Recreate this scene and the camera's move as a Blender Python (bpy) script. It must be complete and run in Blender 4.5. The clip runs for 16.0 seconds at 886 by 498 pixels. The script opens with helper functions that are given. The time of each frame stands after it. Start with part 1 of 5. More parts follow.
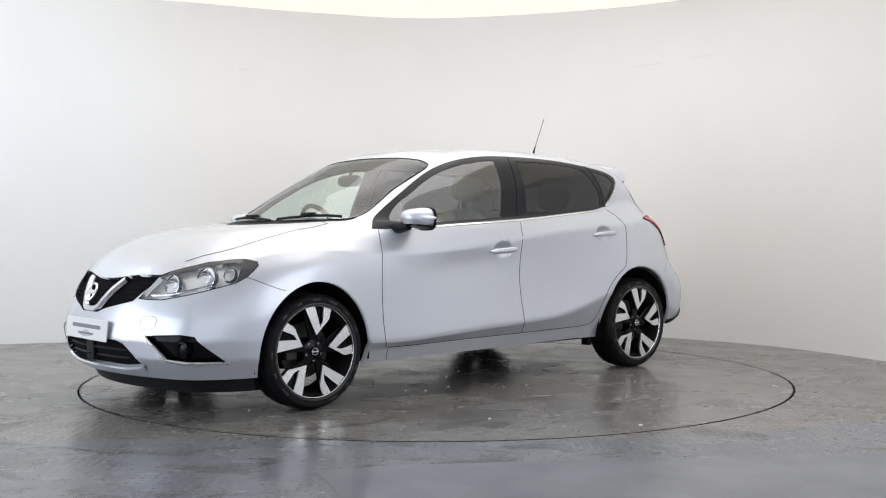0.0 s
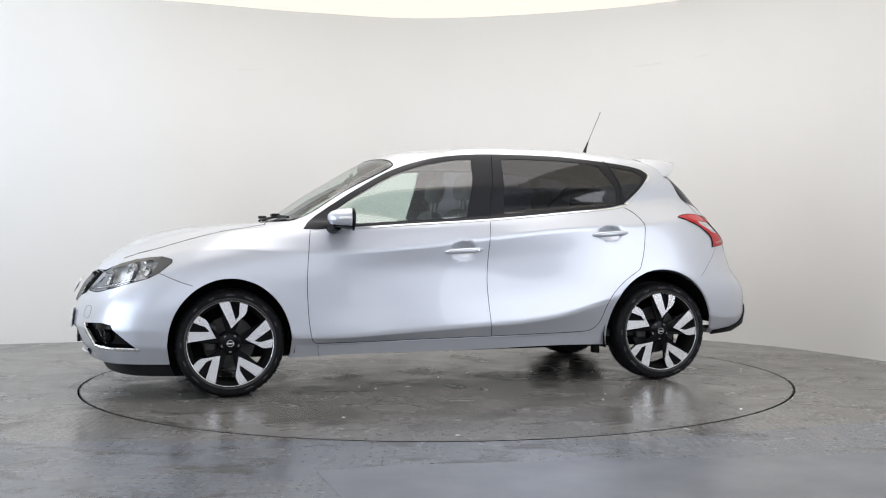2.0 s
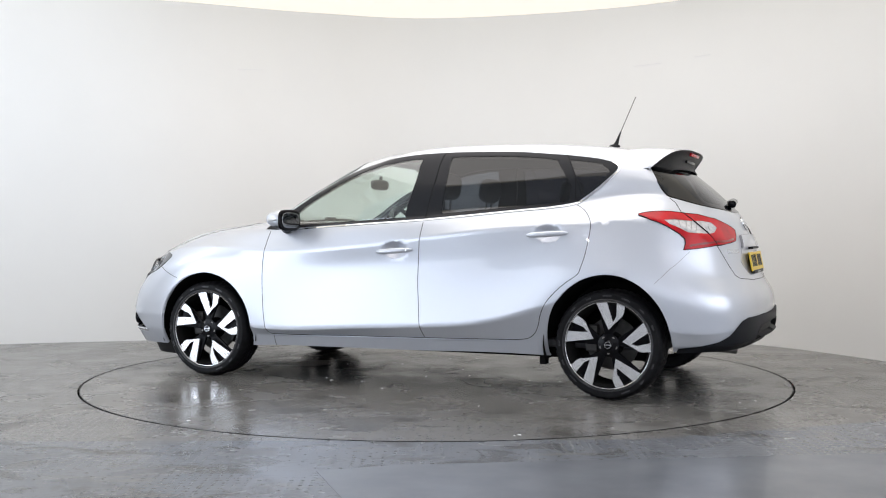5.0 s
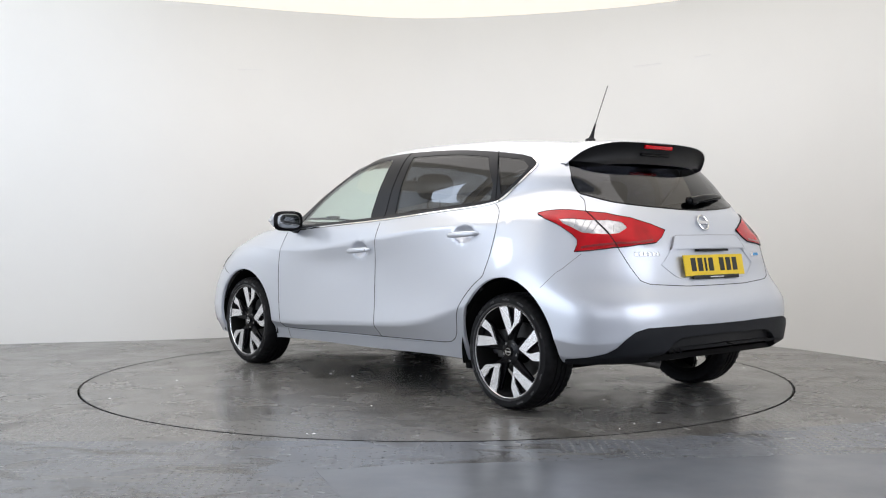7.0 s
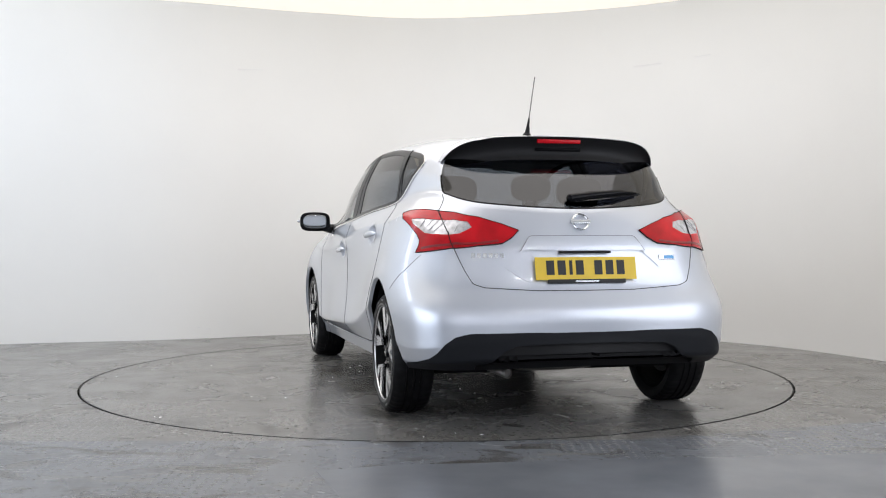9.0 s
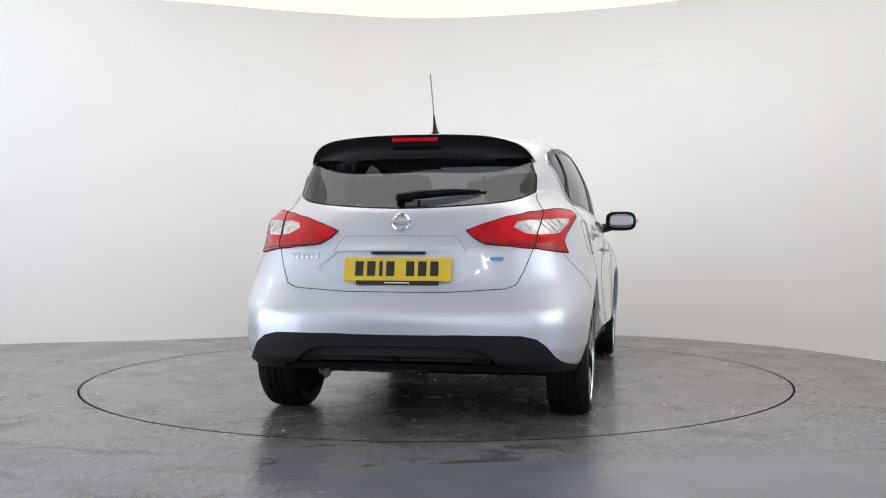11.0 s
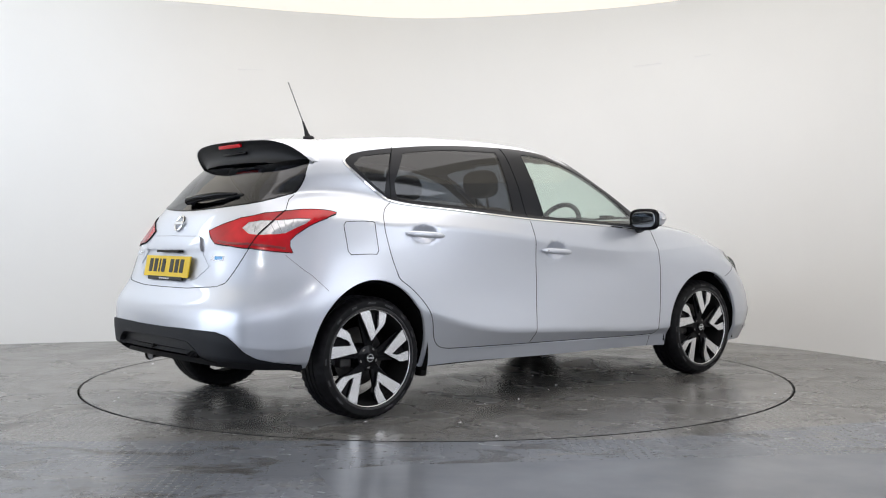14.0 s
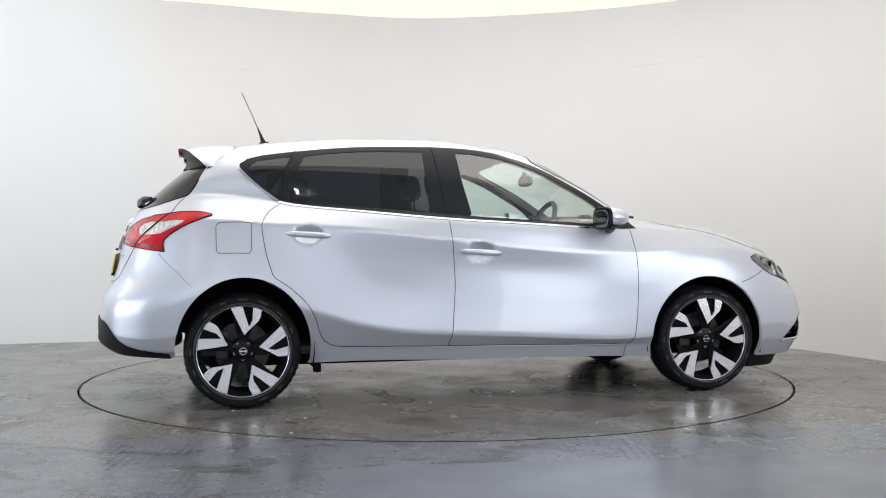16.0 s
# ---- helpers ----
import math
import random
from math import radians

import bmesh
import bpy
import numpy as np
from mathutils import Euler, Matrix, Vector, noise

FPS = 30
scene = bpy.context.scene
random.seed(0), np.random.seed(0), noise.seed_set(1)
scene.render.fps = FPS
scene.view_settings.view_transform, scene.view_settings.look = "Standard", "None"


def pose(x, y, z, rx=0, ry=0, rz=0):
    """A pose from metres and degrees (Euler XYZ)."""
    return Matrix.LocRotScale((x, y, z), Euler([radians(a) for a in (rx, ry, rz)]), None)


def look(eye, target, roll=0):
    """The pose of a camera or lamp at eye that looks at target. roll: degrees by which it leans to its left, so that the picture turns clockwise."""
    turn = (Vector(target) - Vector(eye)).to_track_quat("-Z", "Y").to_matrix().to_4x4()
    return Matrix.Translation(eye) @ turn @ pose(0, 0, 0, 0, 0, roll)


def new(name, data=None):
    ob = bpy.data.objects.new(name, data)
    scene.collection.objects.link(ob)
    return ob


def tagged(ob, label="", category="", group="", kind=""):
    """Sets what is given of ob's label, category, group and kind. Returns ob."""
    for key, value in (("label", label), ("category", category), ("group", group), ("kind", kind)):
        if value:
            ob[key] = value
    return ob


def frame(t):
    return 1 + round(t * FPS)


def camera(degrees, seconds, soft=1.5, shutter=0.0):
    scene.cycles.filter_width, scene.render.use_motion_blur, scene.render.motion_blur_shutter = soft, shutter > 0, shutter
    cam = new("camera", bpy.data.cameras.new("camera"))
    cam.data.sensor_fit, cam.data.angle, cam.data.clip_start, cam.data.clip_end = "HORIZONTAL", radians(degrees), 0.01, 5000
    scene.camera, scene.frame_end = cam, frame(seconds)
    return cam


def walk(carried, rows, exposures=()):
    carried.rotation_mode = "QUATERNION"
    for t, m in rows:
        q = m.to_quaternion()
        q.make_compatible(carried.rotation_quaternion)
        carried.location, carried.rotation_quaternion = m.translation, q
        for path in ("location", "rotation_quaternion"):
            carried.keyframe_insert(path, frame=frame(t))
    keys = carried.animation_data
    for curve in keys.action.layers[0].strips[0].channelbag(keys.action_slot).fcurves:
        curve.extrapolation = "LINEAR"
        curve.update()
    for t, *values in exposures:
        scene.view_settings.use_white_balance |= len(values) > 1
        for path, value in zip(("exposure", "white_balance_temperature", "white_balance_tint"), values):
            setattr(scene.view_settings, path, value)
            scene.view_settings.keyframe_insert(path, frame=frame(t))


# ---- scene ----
# The camera stands still before a turntable studio.
cam = camera(45.18, 16.0, soft=1.1)
EYE = pose(0.0, -7.034, 0.946, 90 - 0.917, 0.106, -0.337)
PATH = [(0.0, EYE), (16.0, EYE)]
walk(cam, PATH, [(0.0, 0.11, 6380, 14.5), (16.0, 0.11, 6380, 14.5)])

# ---- world, lights ----
world = bpy.data.worlds.new("world")
scene.world = world
world.use_nodes = True
world.node_tree.nodes["Background"].inputs[0].default_value = (0.9, 0.93, 1.0, 1)
world.node_tree.nodes["Background"].inputs[1].default_value = 0.05


def area_lamp(name, eye, target, sx, sy, watts, colour):
    d = bpy.data.lights.new(name, "AREA")
    d.shape, d.size, d.size_y, d.energy, d.color = "RECTANGLE", sx, sy, watts, colour
    ob = new(name, d)
    ob.matrix_world = look(eye, target)
    return ob


area_lamp("ceiling_light_box", (0, -0.2, 2.93), (0, -0.2, 0), 3.6, 3.8, 54, (1.0, 0.985, 0.97))
area_lamp("left_light_bank", (-4.6, -0.4, 2.5), (-3.3, 2.1, 2.1), 1.6, 0.8, 28, (0.68, 0.83, 1.0))
# added unseen fill, stands in for the lit wall behind the camera
area_lamp("front_fill_lamp", (-0.1, -8.7, 1.7), (0, 0, 1.1), 7.6, 2.3, 66, (0.86, 0.92, 1.0))
area_lamp("left_front_light_bank", (-5.2, -3.4, 1.25), (0, -1.9, 0.7), 4.6, 2.4, 98, (0.80, 0.90, 1.0))
# added unseen fill, stands in for the bright right wall the flanks mirror
area_lamp("right_fill_lamp", (3.5, -3.2, 1.55), (0, -0.9, 0.9), 3.8, 2.0, 54, (0.88, 0.94, 1.0))
for lx, ly in ((-2.6, -5.2), (-2.3, -5.25), (-0.4, -6.3), (-0.1, -6.35), (1.9, -5.4), (2.2, -5.35)):
    area_lamp("ceiling_spot", (lx, ly, 2.9), (0, 0, 0.6), 0.07, 0.07, 2.5, (1.0, 0.97, 0.92))


# ---- materials ----
def mat(name, colour, rough=0.5, metal=0.0, coat=0.0, var=0.0, scale=8.0, bump=0.0, bscale=60.0, spec=0.5):
    m = bpy.data.materials.new(name)
    m.use_nodes = True
    nt = m.node_tree
    b = nt.nodes["Principled BSDF"]
    b.inputs["Base Color"].default_value = (*colour, 1)
    b.inputs["Roughness"].default_value = rough
    b.inputs["Metallic"].default_value = metal
    b.inputs["Coat Weight"].default_value = coat
    b.inputs["Coat Roughness"].default_value = 0.03
    b.inputs["Specular IOR Level"].default_value = spec
    if var or bump:
        tc = nt.nodes.new("ShaderNodeTexCoord")
    if var:
        n = nt.nodes.new("ShaderNodeTexNoise")
        n.inputs["Scale"].default_value, n.inputs["Detail"].default_value = scale, 8
        nt.links.new(tc.outputs["Object"], n.inputs["Vector"])
        r = nt.nodes.new("ShaderNodeValToRGB")
        r.color_ramp.elements[0].position, r.color_ramp.elements[1].position = 0.3, 0.7
        r.color_ramp.elements[0].color = (*[c * (1 - var) for c in colour], 1)
        r.color_ramp.elements[1].color = (*[min(1, c * (1 + var)) for c in colour], 1)
        nt.links.new(n.outputs["Fac"], r.inputs["Fac"])
        nt.links.new(r.outputs["Color"], b.inputs["Base Color"])
    if bump:
        n2 = nt.nodes.new("ShaderNodeTexNoise")
        n2.inputs["Scale"].default_value, n2.inputs["Detail"].default_value = bscale, 4
        nt.links.new(tc.outputs["Object"], n2.inputs["Vector"])
        bp = nt.nodes.new("ShaderNodeBump")
        bp.inputs["Strength"].default_value, bp.inputs["Distance"].default_value = bump, 0.01
        nt.links.new(n2.outputs["Fac"], bp.inputs["Height"])
        nt.links.new(bp.outputs["Normal"], b.inputs["Normal"])
    return m


def glass(name, tint, rough=0.0, gloss=0.055):
    """Thin sheet glass: it lets light straight through, tinted, and mirrors by its gloss."""
    m = bpy.data.materials.new(name)
    m.use_nodes = True
    nt = m.node_tree
    nt.nodes.remove(nt.nodes["Principled BSDF"])
    t, g = nt.nodes.new("ShaderNodeBsdfTransparent"), nt.nodes.new("ShaderNodeBsdfGlossy")
    t.inputs["Color"].default_value = (*tint, 1)
    g.inputs["Roughness"].default_value = rough
    f, mx = nt.nodes.new("ShaderNodeLayerWeight"), nt.nodes.new("ShaderNodeMixShader")
    f.inputs["Blend"].default_value = 0.5
    pw, ad = nt.nodes.new("ShaderNodeMath"), nt.nodes.new("ShaderNodeMath")
    pw.operation, pw.inputs[1].default_value = "POWER", 5.0
    ad.operation, ad.inputs[1].default_value, ad.inputs[2].default_value = "MULTIPLY_ADD", 0.9, gloss
    nt.links.new(f.outputs["Facing"], pw.inputs[0])
    nt.links.new(pw.outputs[0], ad.inputs[0])
    nt.links.new(ad.outputs[0], mx.inputs[0])
    nt.links.new(t.outputs[0], mx.inputs[1])
    nt.links.new(g.outputs[0], mx.inputs[2])
    nt.links.new(mx.outputs[0], nt.nodes["Material Output"].inputs["Surface"])
    return m


def glow(name, colour, strength):
    m = bpy.data.materials.new(name)
    m.use_nodes = True
    b = m.node_tree.nodes["Principled BSDF"]
    b.inputs["Base Color"].default_value = (*[0.45 * c for c in colour], 1)
    b.inputs["Emission Color"].default_value = (*colour, 1)
    b.inputs["Emission Strength"].default_value = strength
    return m


def paint_material():
    m = mat("silver_paint", (0.62, 0.648, 0.708), 0.37, 0.60, 1.0)
    nt = m.node_tree
    b = nt.nodes["Principled BSDF"]
    tc, n, bp = nt.nodes.new("ShaderNodeTexCoord"), nt.nodes.new("ShaderNodeTexNoise"), nt.nodes.new("ShaderNodeBump")
    n.inputs["Scale"].default_value = 900
    bp.inputs["Strength"].default_value, bp.inputs["Distance"].default_value = 0.05, 0.001
    nt.links.new(tc.outputs["Object"], n.inputs["Vector"])
    nt.links.new(n.outputs["Fac"], bp.inputs["Height"])
    nt.links.new(bp.outputs["Normal"], b.inputs["Normal"])
    return m


def floor_material(name, tread, plate=False):
    """Painted steel floor: worn, scuffed, with rows of small raised bars; plate adds the blue-grey sheets in front and
    a painted bluish reflection left of them.
    """
    m = bpy.data.materials.new(name)
    m.use_nodes = True
    nt = m.node_tree
    N, L = nt.nodes.new, nt.links.new
    b = nt.nodes["Principled BSDF"]
    tc = N("ShaderNodeTexCoord")

    def noise_ramp(scale, lo, hi, detail=6, distort=0.0, stretch=None):
        n = N("ShaderNodeTexNoise")
        n.inputs["Scale"].default_value, n.inputs["Detail"].default_value = scale, detail
        n.inputs["Distortion"].default_value = distort
        src = tc.outputs["Object"]
        if stretch:
            mp = N("ShaderNodeMapping")
            mp.inputs["Scale"].default_value = stretch
            L(src, mp.inputs["Vector"])
            src = mp.outputs[0]
        L(src, n.inputs["Vector"])
        r = N("ShaderNodeMapRange")
        r.inputs[1].default_value, r.inputs[2].default_value = lo, hi
        L(n.outputs["Fac"], r.inputs[0])
        return r.outputs[0]

    def mix(fac, a, c, kind="MIX"):
        x = N("ShaderNodeMix")
        x.data_type, x.blend_type = "RGBA", kind
        L(fac, x.inputs[0])
        for v, i in ((a, 6), (c, 7)):
            if isinstance(v, tuple):
                x.inputs[i].default_value = (*v, 1)
            else:
                L(v, x.inputs[i])
        return x.outputs[2]

    base = mix(noise_ramp(1.3, 0.35, 0.7), (0.146, 0.142, 0.135), (0.188, 0.182, 0.173))
    sep = N("ShaderNodeSeparateXYZ")
    L(tc.outputs["Object"], sep.inputs[0])

    def math(op, a, c=None):
        x = N("ShaderNodeMath")
        x.operation = op
        for v, i in ((a, 0), (c, 1)):
            if v is None:
                continue
            if isinstance(v, (int, float)):
                x.inputs[i].default_value = v
            else:
                L(v, x.inputs[i])
        return x.outputs[0]

    if plate:                                # sheets laid in front, their edge runs aslant
        # left of x = 0.9 the blue is reflected light painted on the floor
        edge = math("SUBTRACT", math("MULTIPLY", math("MAXIMUM", math("SUBTRACT", sep.outputs[0], 0.9), 0.0), 0.34), 2.2)
        side_of = N("ShaderNodeMapRange")
        side_of.inputs[1].default_value, side_of.inputs[2].default_value = -0.01, 0.03
        L(math("SUBTRACT", edge, sep.outputs[1]), side_of.inputs[0])
        blue = mix(noise_ramp(1.7, 0.35, 0.7), (0.140, 0.150, 0.168), (0.175, 0.185, 0.204))
        base = mix(side_of.outputs[0], base, blue)
    worn = mix(noise_ramp(3.2, 0.54, 0.70, 12, 0.6, (1, 1.6, 1)), base, (0.066, 0.062, 0.056))
    scuff = mix(noise_ramp(2.2, 0.60, 0.74, 10, 0.8, (1, 2.2, 1)), worn, (0.195, 0.192, 0.186))
    fine = mix(noise_ramp(30.0, 0.57, 0.72, 10), scuff, (0.085, 0.082, 0.077))
    L(fine, b.inputs["Base Color"])
    rr = N("ShaderNodeMapRange")
    rr.inputs[3].default_value, rr.inputs[4].default_value = 0.16, 0.34
    L(noise_ramp(2.6, 0.3, 0.75, 9, 0.3), rr.inputs[0])
    L(rr.outputs[0], b.inputs["Roughness"])
    b.inputs["Specular IOR Level"].default_value = 0.42
    # raised bars: two families of short ovals, alternating like a woven pattern
    k = 2 * 3.14159 / 0.058
    u = math("MULTIPLY", math("ADD", sep.outputs[0], sep.outputs[1]), k * 0.7071)
    v = math("MULTIPLY", math("SUBTRACT", sep.outputs[0], sep.outputs[1]), k * 0.7071)
    su, sv = math("SINE", u), math("SINE", v)
    bars = math("MAXIMUM", math("SUBTRACT", math("MULTIPLY", su, sv), 0.3), 0.0)
    wear = noise_ramp(1.1, 0.38, 0.68)
    h = math("MULTIPLY", bars, wear)
    bp = N("ShaderNodeBump")
    bp.inputs["Strength"].default_value, bp.inputs["Distance"].default_value = tread, 0.005
    L(h, bp.inputs["Height"])
    n3 = N("ShaderNodeTexNoise")
    n3.inputs["Scale"].default_value, n3.inputs["Detail"].default_value = 6, 5
    L(tc.outputs["Object"], n3.inputs["Vector"])
    b2 = N("ShaderNodeBump")
    b2.inputs["Strength"].default_value, b2.inputs["Distance"].default_value = 0.035, 0.01
    L(n3.outputs["Fac"], b2.inputs["Height"])
    L(bp.outputs["Normal"], b2.inputs["Normal"])
    L(b2.outputs["Normal"], b.inputs["Normal"])
    return m


PAINT = paint_material()
BLACK = mat("black_plastic", (0.010, 0.010, 0.011), 0.5, bump=0.08, bscale=300, spec=0.25)
GREYTRIM = mat("charcoal_plastic", (0.011, 0.012, 0.015), 0.5, bump=0.05, bscale=300, spec=0.18)
GLOSSBLACK = mat("gloss_black", (0.004, 0.004, 0.005), 0.10, coat=0.0, spec=0.14)
FRAMEBLACK = mat("window_frame_black", (0.010, 0.011, 0.014), 0.35, spec=0.25)
GAP = mat("seam_shadow_gap", (0.015, 0.015, 0.016), 0.9, spec=0.1)
CHROME = mat("chrome", (0.82, 0.83, 0.84), 0.10, 1.0)
SATIN = mat("satin_silver", (0.72, 0.73, 0.75), 0.25, 0.8)
RUBBER = mat("tyre_rubber", (0.007, 0.007, 0.008), 0.5, var=0.35, scale=30, spec=0.16)
# paler speckled rubber: sidewall sheen and glints put into the colour
TYRESHEEN = mat("shiny_tyre_rubber", (0.022, 0.022, 0.024), 0.28, var=0.6, scale=70, spec=0.5)
ALLOY = mat("machined_alloy", (0.86, 0.86, 0.87), 0.27, 0.9)
LINER = mat("wheel_arch_liner", (0.008, 0.008, 0.008), 0.9, spec=0.1)
CLEAR = glass("clear_glass", (0.84, 0.95, 0.91), 0.0, 0.17)
SCREEN = glass("windscreen_glass", (0.86, 0.95, 0.90), 0.0, 0.09)
MIRROR = mat("mirror_glass", (0.24, 0.25, 0.26), 0.03, 1.0)
DISC = mat("brake_iron", (0.06, 0.058, 0.056), 0.5, 0.6, var=0.3, scale=20)
PRIVACY = glass("privacy_glass", (0.10, 0.107, 0.135), 0.0, 0.075)
LENS = glass("clear_lens", (0.93, 0.94, 0.95), 0.02)
RED = mat("red_lens", (0.50, 0.004, 0.010), 0.25, coat=0.3, spec=0.2, var=0.25, scale=9)
DARKRED = mat("dark_red_reflector", (0.22, 0.001, 0.004), 0.3, coat=0.5, var=0.3, scale=60)
CLEARSEG = mat("clear_lamp_segment", (0.58, 0.58, 0.60), 0.2, 0.45, 1.0, var=0.25, scale=45)
GREYLENS = mat("grey_lamp_rib", (0.36, 0.365, 0.38), 0.2, 0.5)
LAMPSHELL = mat("grey_lamp_shell", (0.84, 0.85, 0.87), 0.25, 0.45)
SMOKED = mat("smoked_lamp_border", (0.05, 0.052, 0.056), 0.12, coat=0.6)
WHITELENS = mat("white_lens", (0.75, 0.76, 0.78), 0.15, 0.3, 1.0)
WHITE = mat("white_card", (0.82, 0.82, 0.83), 0.35)
YELLOW = mat("yellow_reflective", (0.80, 0.55, 0.02), 0.35, var=0.04)
INK = mat("black_ink", (0.012, 0.012, 0.012), 0.5)
GREYINK = mat("grey_ink", (0.22, 0.22, 0.24), 0.5)
BLUE = mat("blue_badge", (0.06, 0.30, 0.62), 0.25, coat=0.5)
CLOTH = mat("dark_seat_cloth", (0.065, 0.067, 0.072), 0.85, var=0.25, scale=40, bump=0.2, bscale=400)
CABIN = mat("cabin_plastic", (0.05, 0.051, 0.055), 0.6, bump=0.1, bscale=300)
HEADLINER = mat("pale_headliner", (0.55, 0.55, 0.53), 0.9, bump=0.1, bscale=400)
STEEL = mat("dull_steel", (0.22, 0.21, 0.20), 0.45, 0.8, var=0.3, scale=20)
WALL = mat("white_wall_paint", (0.803, 0.795, 0.770), 0.55, var=0.015, scale=1.2, bump=0.03, bscale=25)
SCUFF = mat("wall_scuff", (0.765, 0.762, 0.752), 0.6)
CEIL = glow("luminous_ceiling_fabric", (1.0, 0.95, 0.82), 0.70)
CEILGREY = mat("dull_grey_ceiling", (0.72, 0.72, 0.70), 0.8, var=0.08, scale=2)
SHEET = mat("smooth_floor_sheet", (0.152, 0.162, 0.180), 0.24, var=0.14, scale=3, bump=0.03, bscale=8, spec=0.45)
FLOOR = floor_material("painted_tread_plate", 0.55, True)
DECK = floor_material("worn_turntable_plate", 0.16)


# ---- mesh helpers ----
def part(name, bm, material, parent=None, label="", smooth=True):
    me = bpy.data.meshes.new(name)
    bmesh.ops.recalc_face_normals(bm, faces=bm.faces)
    bm.to_mesh(me)
    bm.free()
    me.materials.append(material)
    for p in me.polygons:
        p.use_smooth = smooth
    if smooth:
        me.set_sharp_from_angle(angle=radians(38))
    ob = new(name, me)
    ob.parent = parent
    if label:
        tagged(ob, label)
    return ob


def box(bm, cx, cy, cz, sx, sy, sz, bevel=0.0, m=None):
    r = bmesh.ops.create_cube(bm, size=1)
    bmesh.ops.scale(bm, vec=(sx, sy, sz), verts=r["verts"])
    if bevel:
        es = list({e for v in r["verts"] for e in v.link_edges})
        r = bmesh.ops.bevel(bm, geom=es, offset=bevel, segments=3, affect="EDGES", profile=0.6)
    vs = r["verts"]
    bmesh.ops.transform(bm, matrix=Matrix.Translation((cx, cy, cz)) @ (m or Matrix()), verts=vs)
    return vs


def lathe(bm, prof, n=48, m=None):
    """Turns the profile of (radius, offset) round the y axis."""
    rings = []
    for r, h in prof:
        rings.append([bm.verts.new((r * math.cos(2 * math.pi * i / n), h, r * math.sin(2 * math.pi * i / n))) for i in range(n)])
    for a, b in zip(rings, rings[1:]):
        for i in range(n):
            bm.faces.new((a[i], a[(i + 1) % n], b[(i + 1) % n], b[i]))
    if m:
        bmesh.ops.transform(bm, matrix=m, verts=[v for r in rings for v in r])
    return rings


def tube(bm, pts, r, n=8, cap=True):
    pts = [Vector(p) for p in pts]
    rings = []
    for i, p in enumerate(pts):
        d = (pts[min(i + 1, len(pts) - 1)] - pts[max(i - 1, 0)]).normalized()
        a = d.cross(Vector((0, 0, 1)) if abs(d.z) < 0.9 else Vector((1, 0, 0))).normalized()
        c = d.cross(a)
        rr = r[i] if isinstance(r, (list, tuple)) else r
        rings.append([bm.verts.new(p + rr * (math.cos(2 * math.pi * k / n) * a + math.sin(2 * math.pi * k / n) * c)) for k in range(n)])
    for a, b in zip(rings, rings[1:]):
        for k in range(n):
            bm.faces.new((a[k], a[(k + 1) % n], b[(k + 1) % n], b[k]))
    if cap:
        bm.faces.new(rings[0]), bm.faces.new(rings[-1])


def prism(bm, poly, depth, m):
    """A flat outline in x, z pushed out along y by depth."""
    a = [bm.verts.new(m @ Vector((x, 0, z))) for x, z in poly]
    b = [bm.verts.new(m @ Vector((x, depth, z))) for x, z in poly]
    n = len(poly)
    bm.faces.new(a), bm.faces.new(b[::-1])
    for i in range(n):
        bm.faces.new((a[i], a[(i + 1) % n], b[(i + 1) % n], b[i]))


def writing(name, text, size, m, material, parent, label="", depth=0.0008, width=1.0):
    c = bpy.data.curves.new(name, "FONT")
    c.body, c.size, c.extrude, c.align_x, c.align_y = text, size, depth, "CENTER", "CENTER"
    tmp = new(name, c)
    me = bpy.data.meshes.new_from_object(tmp.evaluated_get(bpy.context.evaluated_depsgraph_get()))
    bpy.data.objects.remove(tmp)
    me.materials.clear()
    me.materials.append(material)
    me.transform(Matrix.Diagonal((width, 1, 1, 1)))
    me.transform(m)
    ob = new(name, me)
    ob.parent = parent
    if label:
        tagged(ob, label)
    return ob


# ---- studio ----
def smooth_loop(keys, n):
    """A closed Catmull-Rom curve through plan points."""
    out, k = [], len(keys)
    P = [Vector(p) for p in keys]
    for i in range(k):
        a, b, c, d = P[i - 1], P[i], P[(i + 1) % k], P[(i + 2) % k]
        for j in range(n):
            t = j / n
            out.append(0.5 * ((2 * b) + (c - a) * t + (2 * a - 5 * b + 4 * c - d) * t * t + (3 * b - a - 3 * c + d) * t ** 3))
    return out


WALL_PLAN = [(0.0, 3.13), (1.63, 2.66), (2.64, 1.85), (3.26, 0.66), (3.75, -1.0), (4.1, -4.0), (4.2, -8.2), (2.8, -9.4), (0, -9.6),
             (-3.2, -9.4), (-5.3, -8.0), (-6.0, -4.0), (-6.0, -0.6), (-5.2, 1.35), (-3.7, 2.0), (-2.35, 2.36), (-1.2, 2.85)]
loop = smooth_loop(WALL_PLAN, 14)
WALL_TOP = 2.98


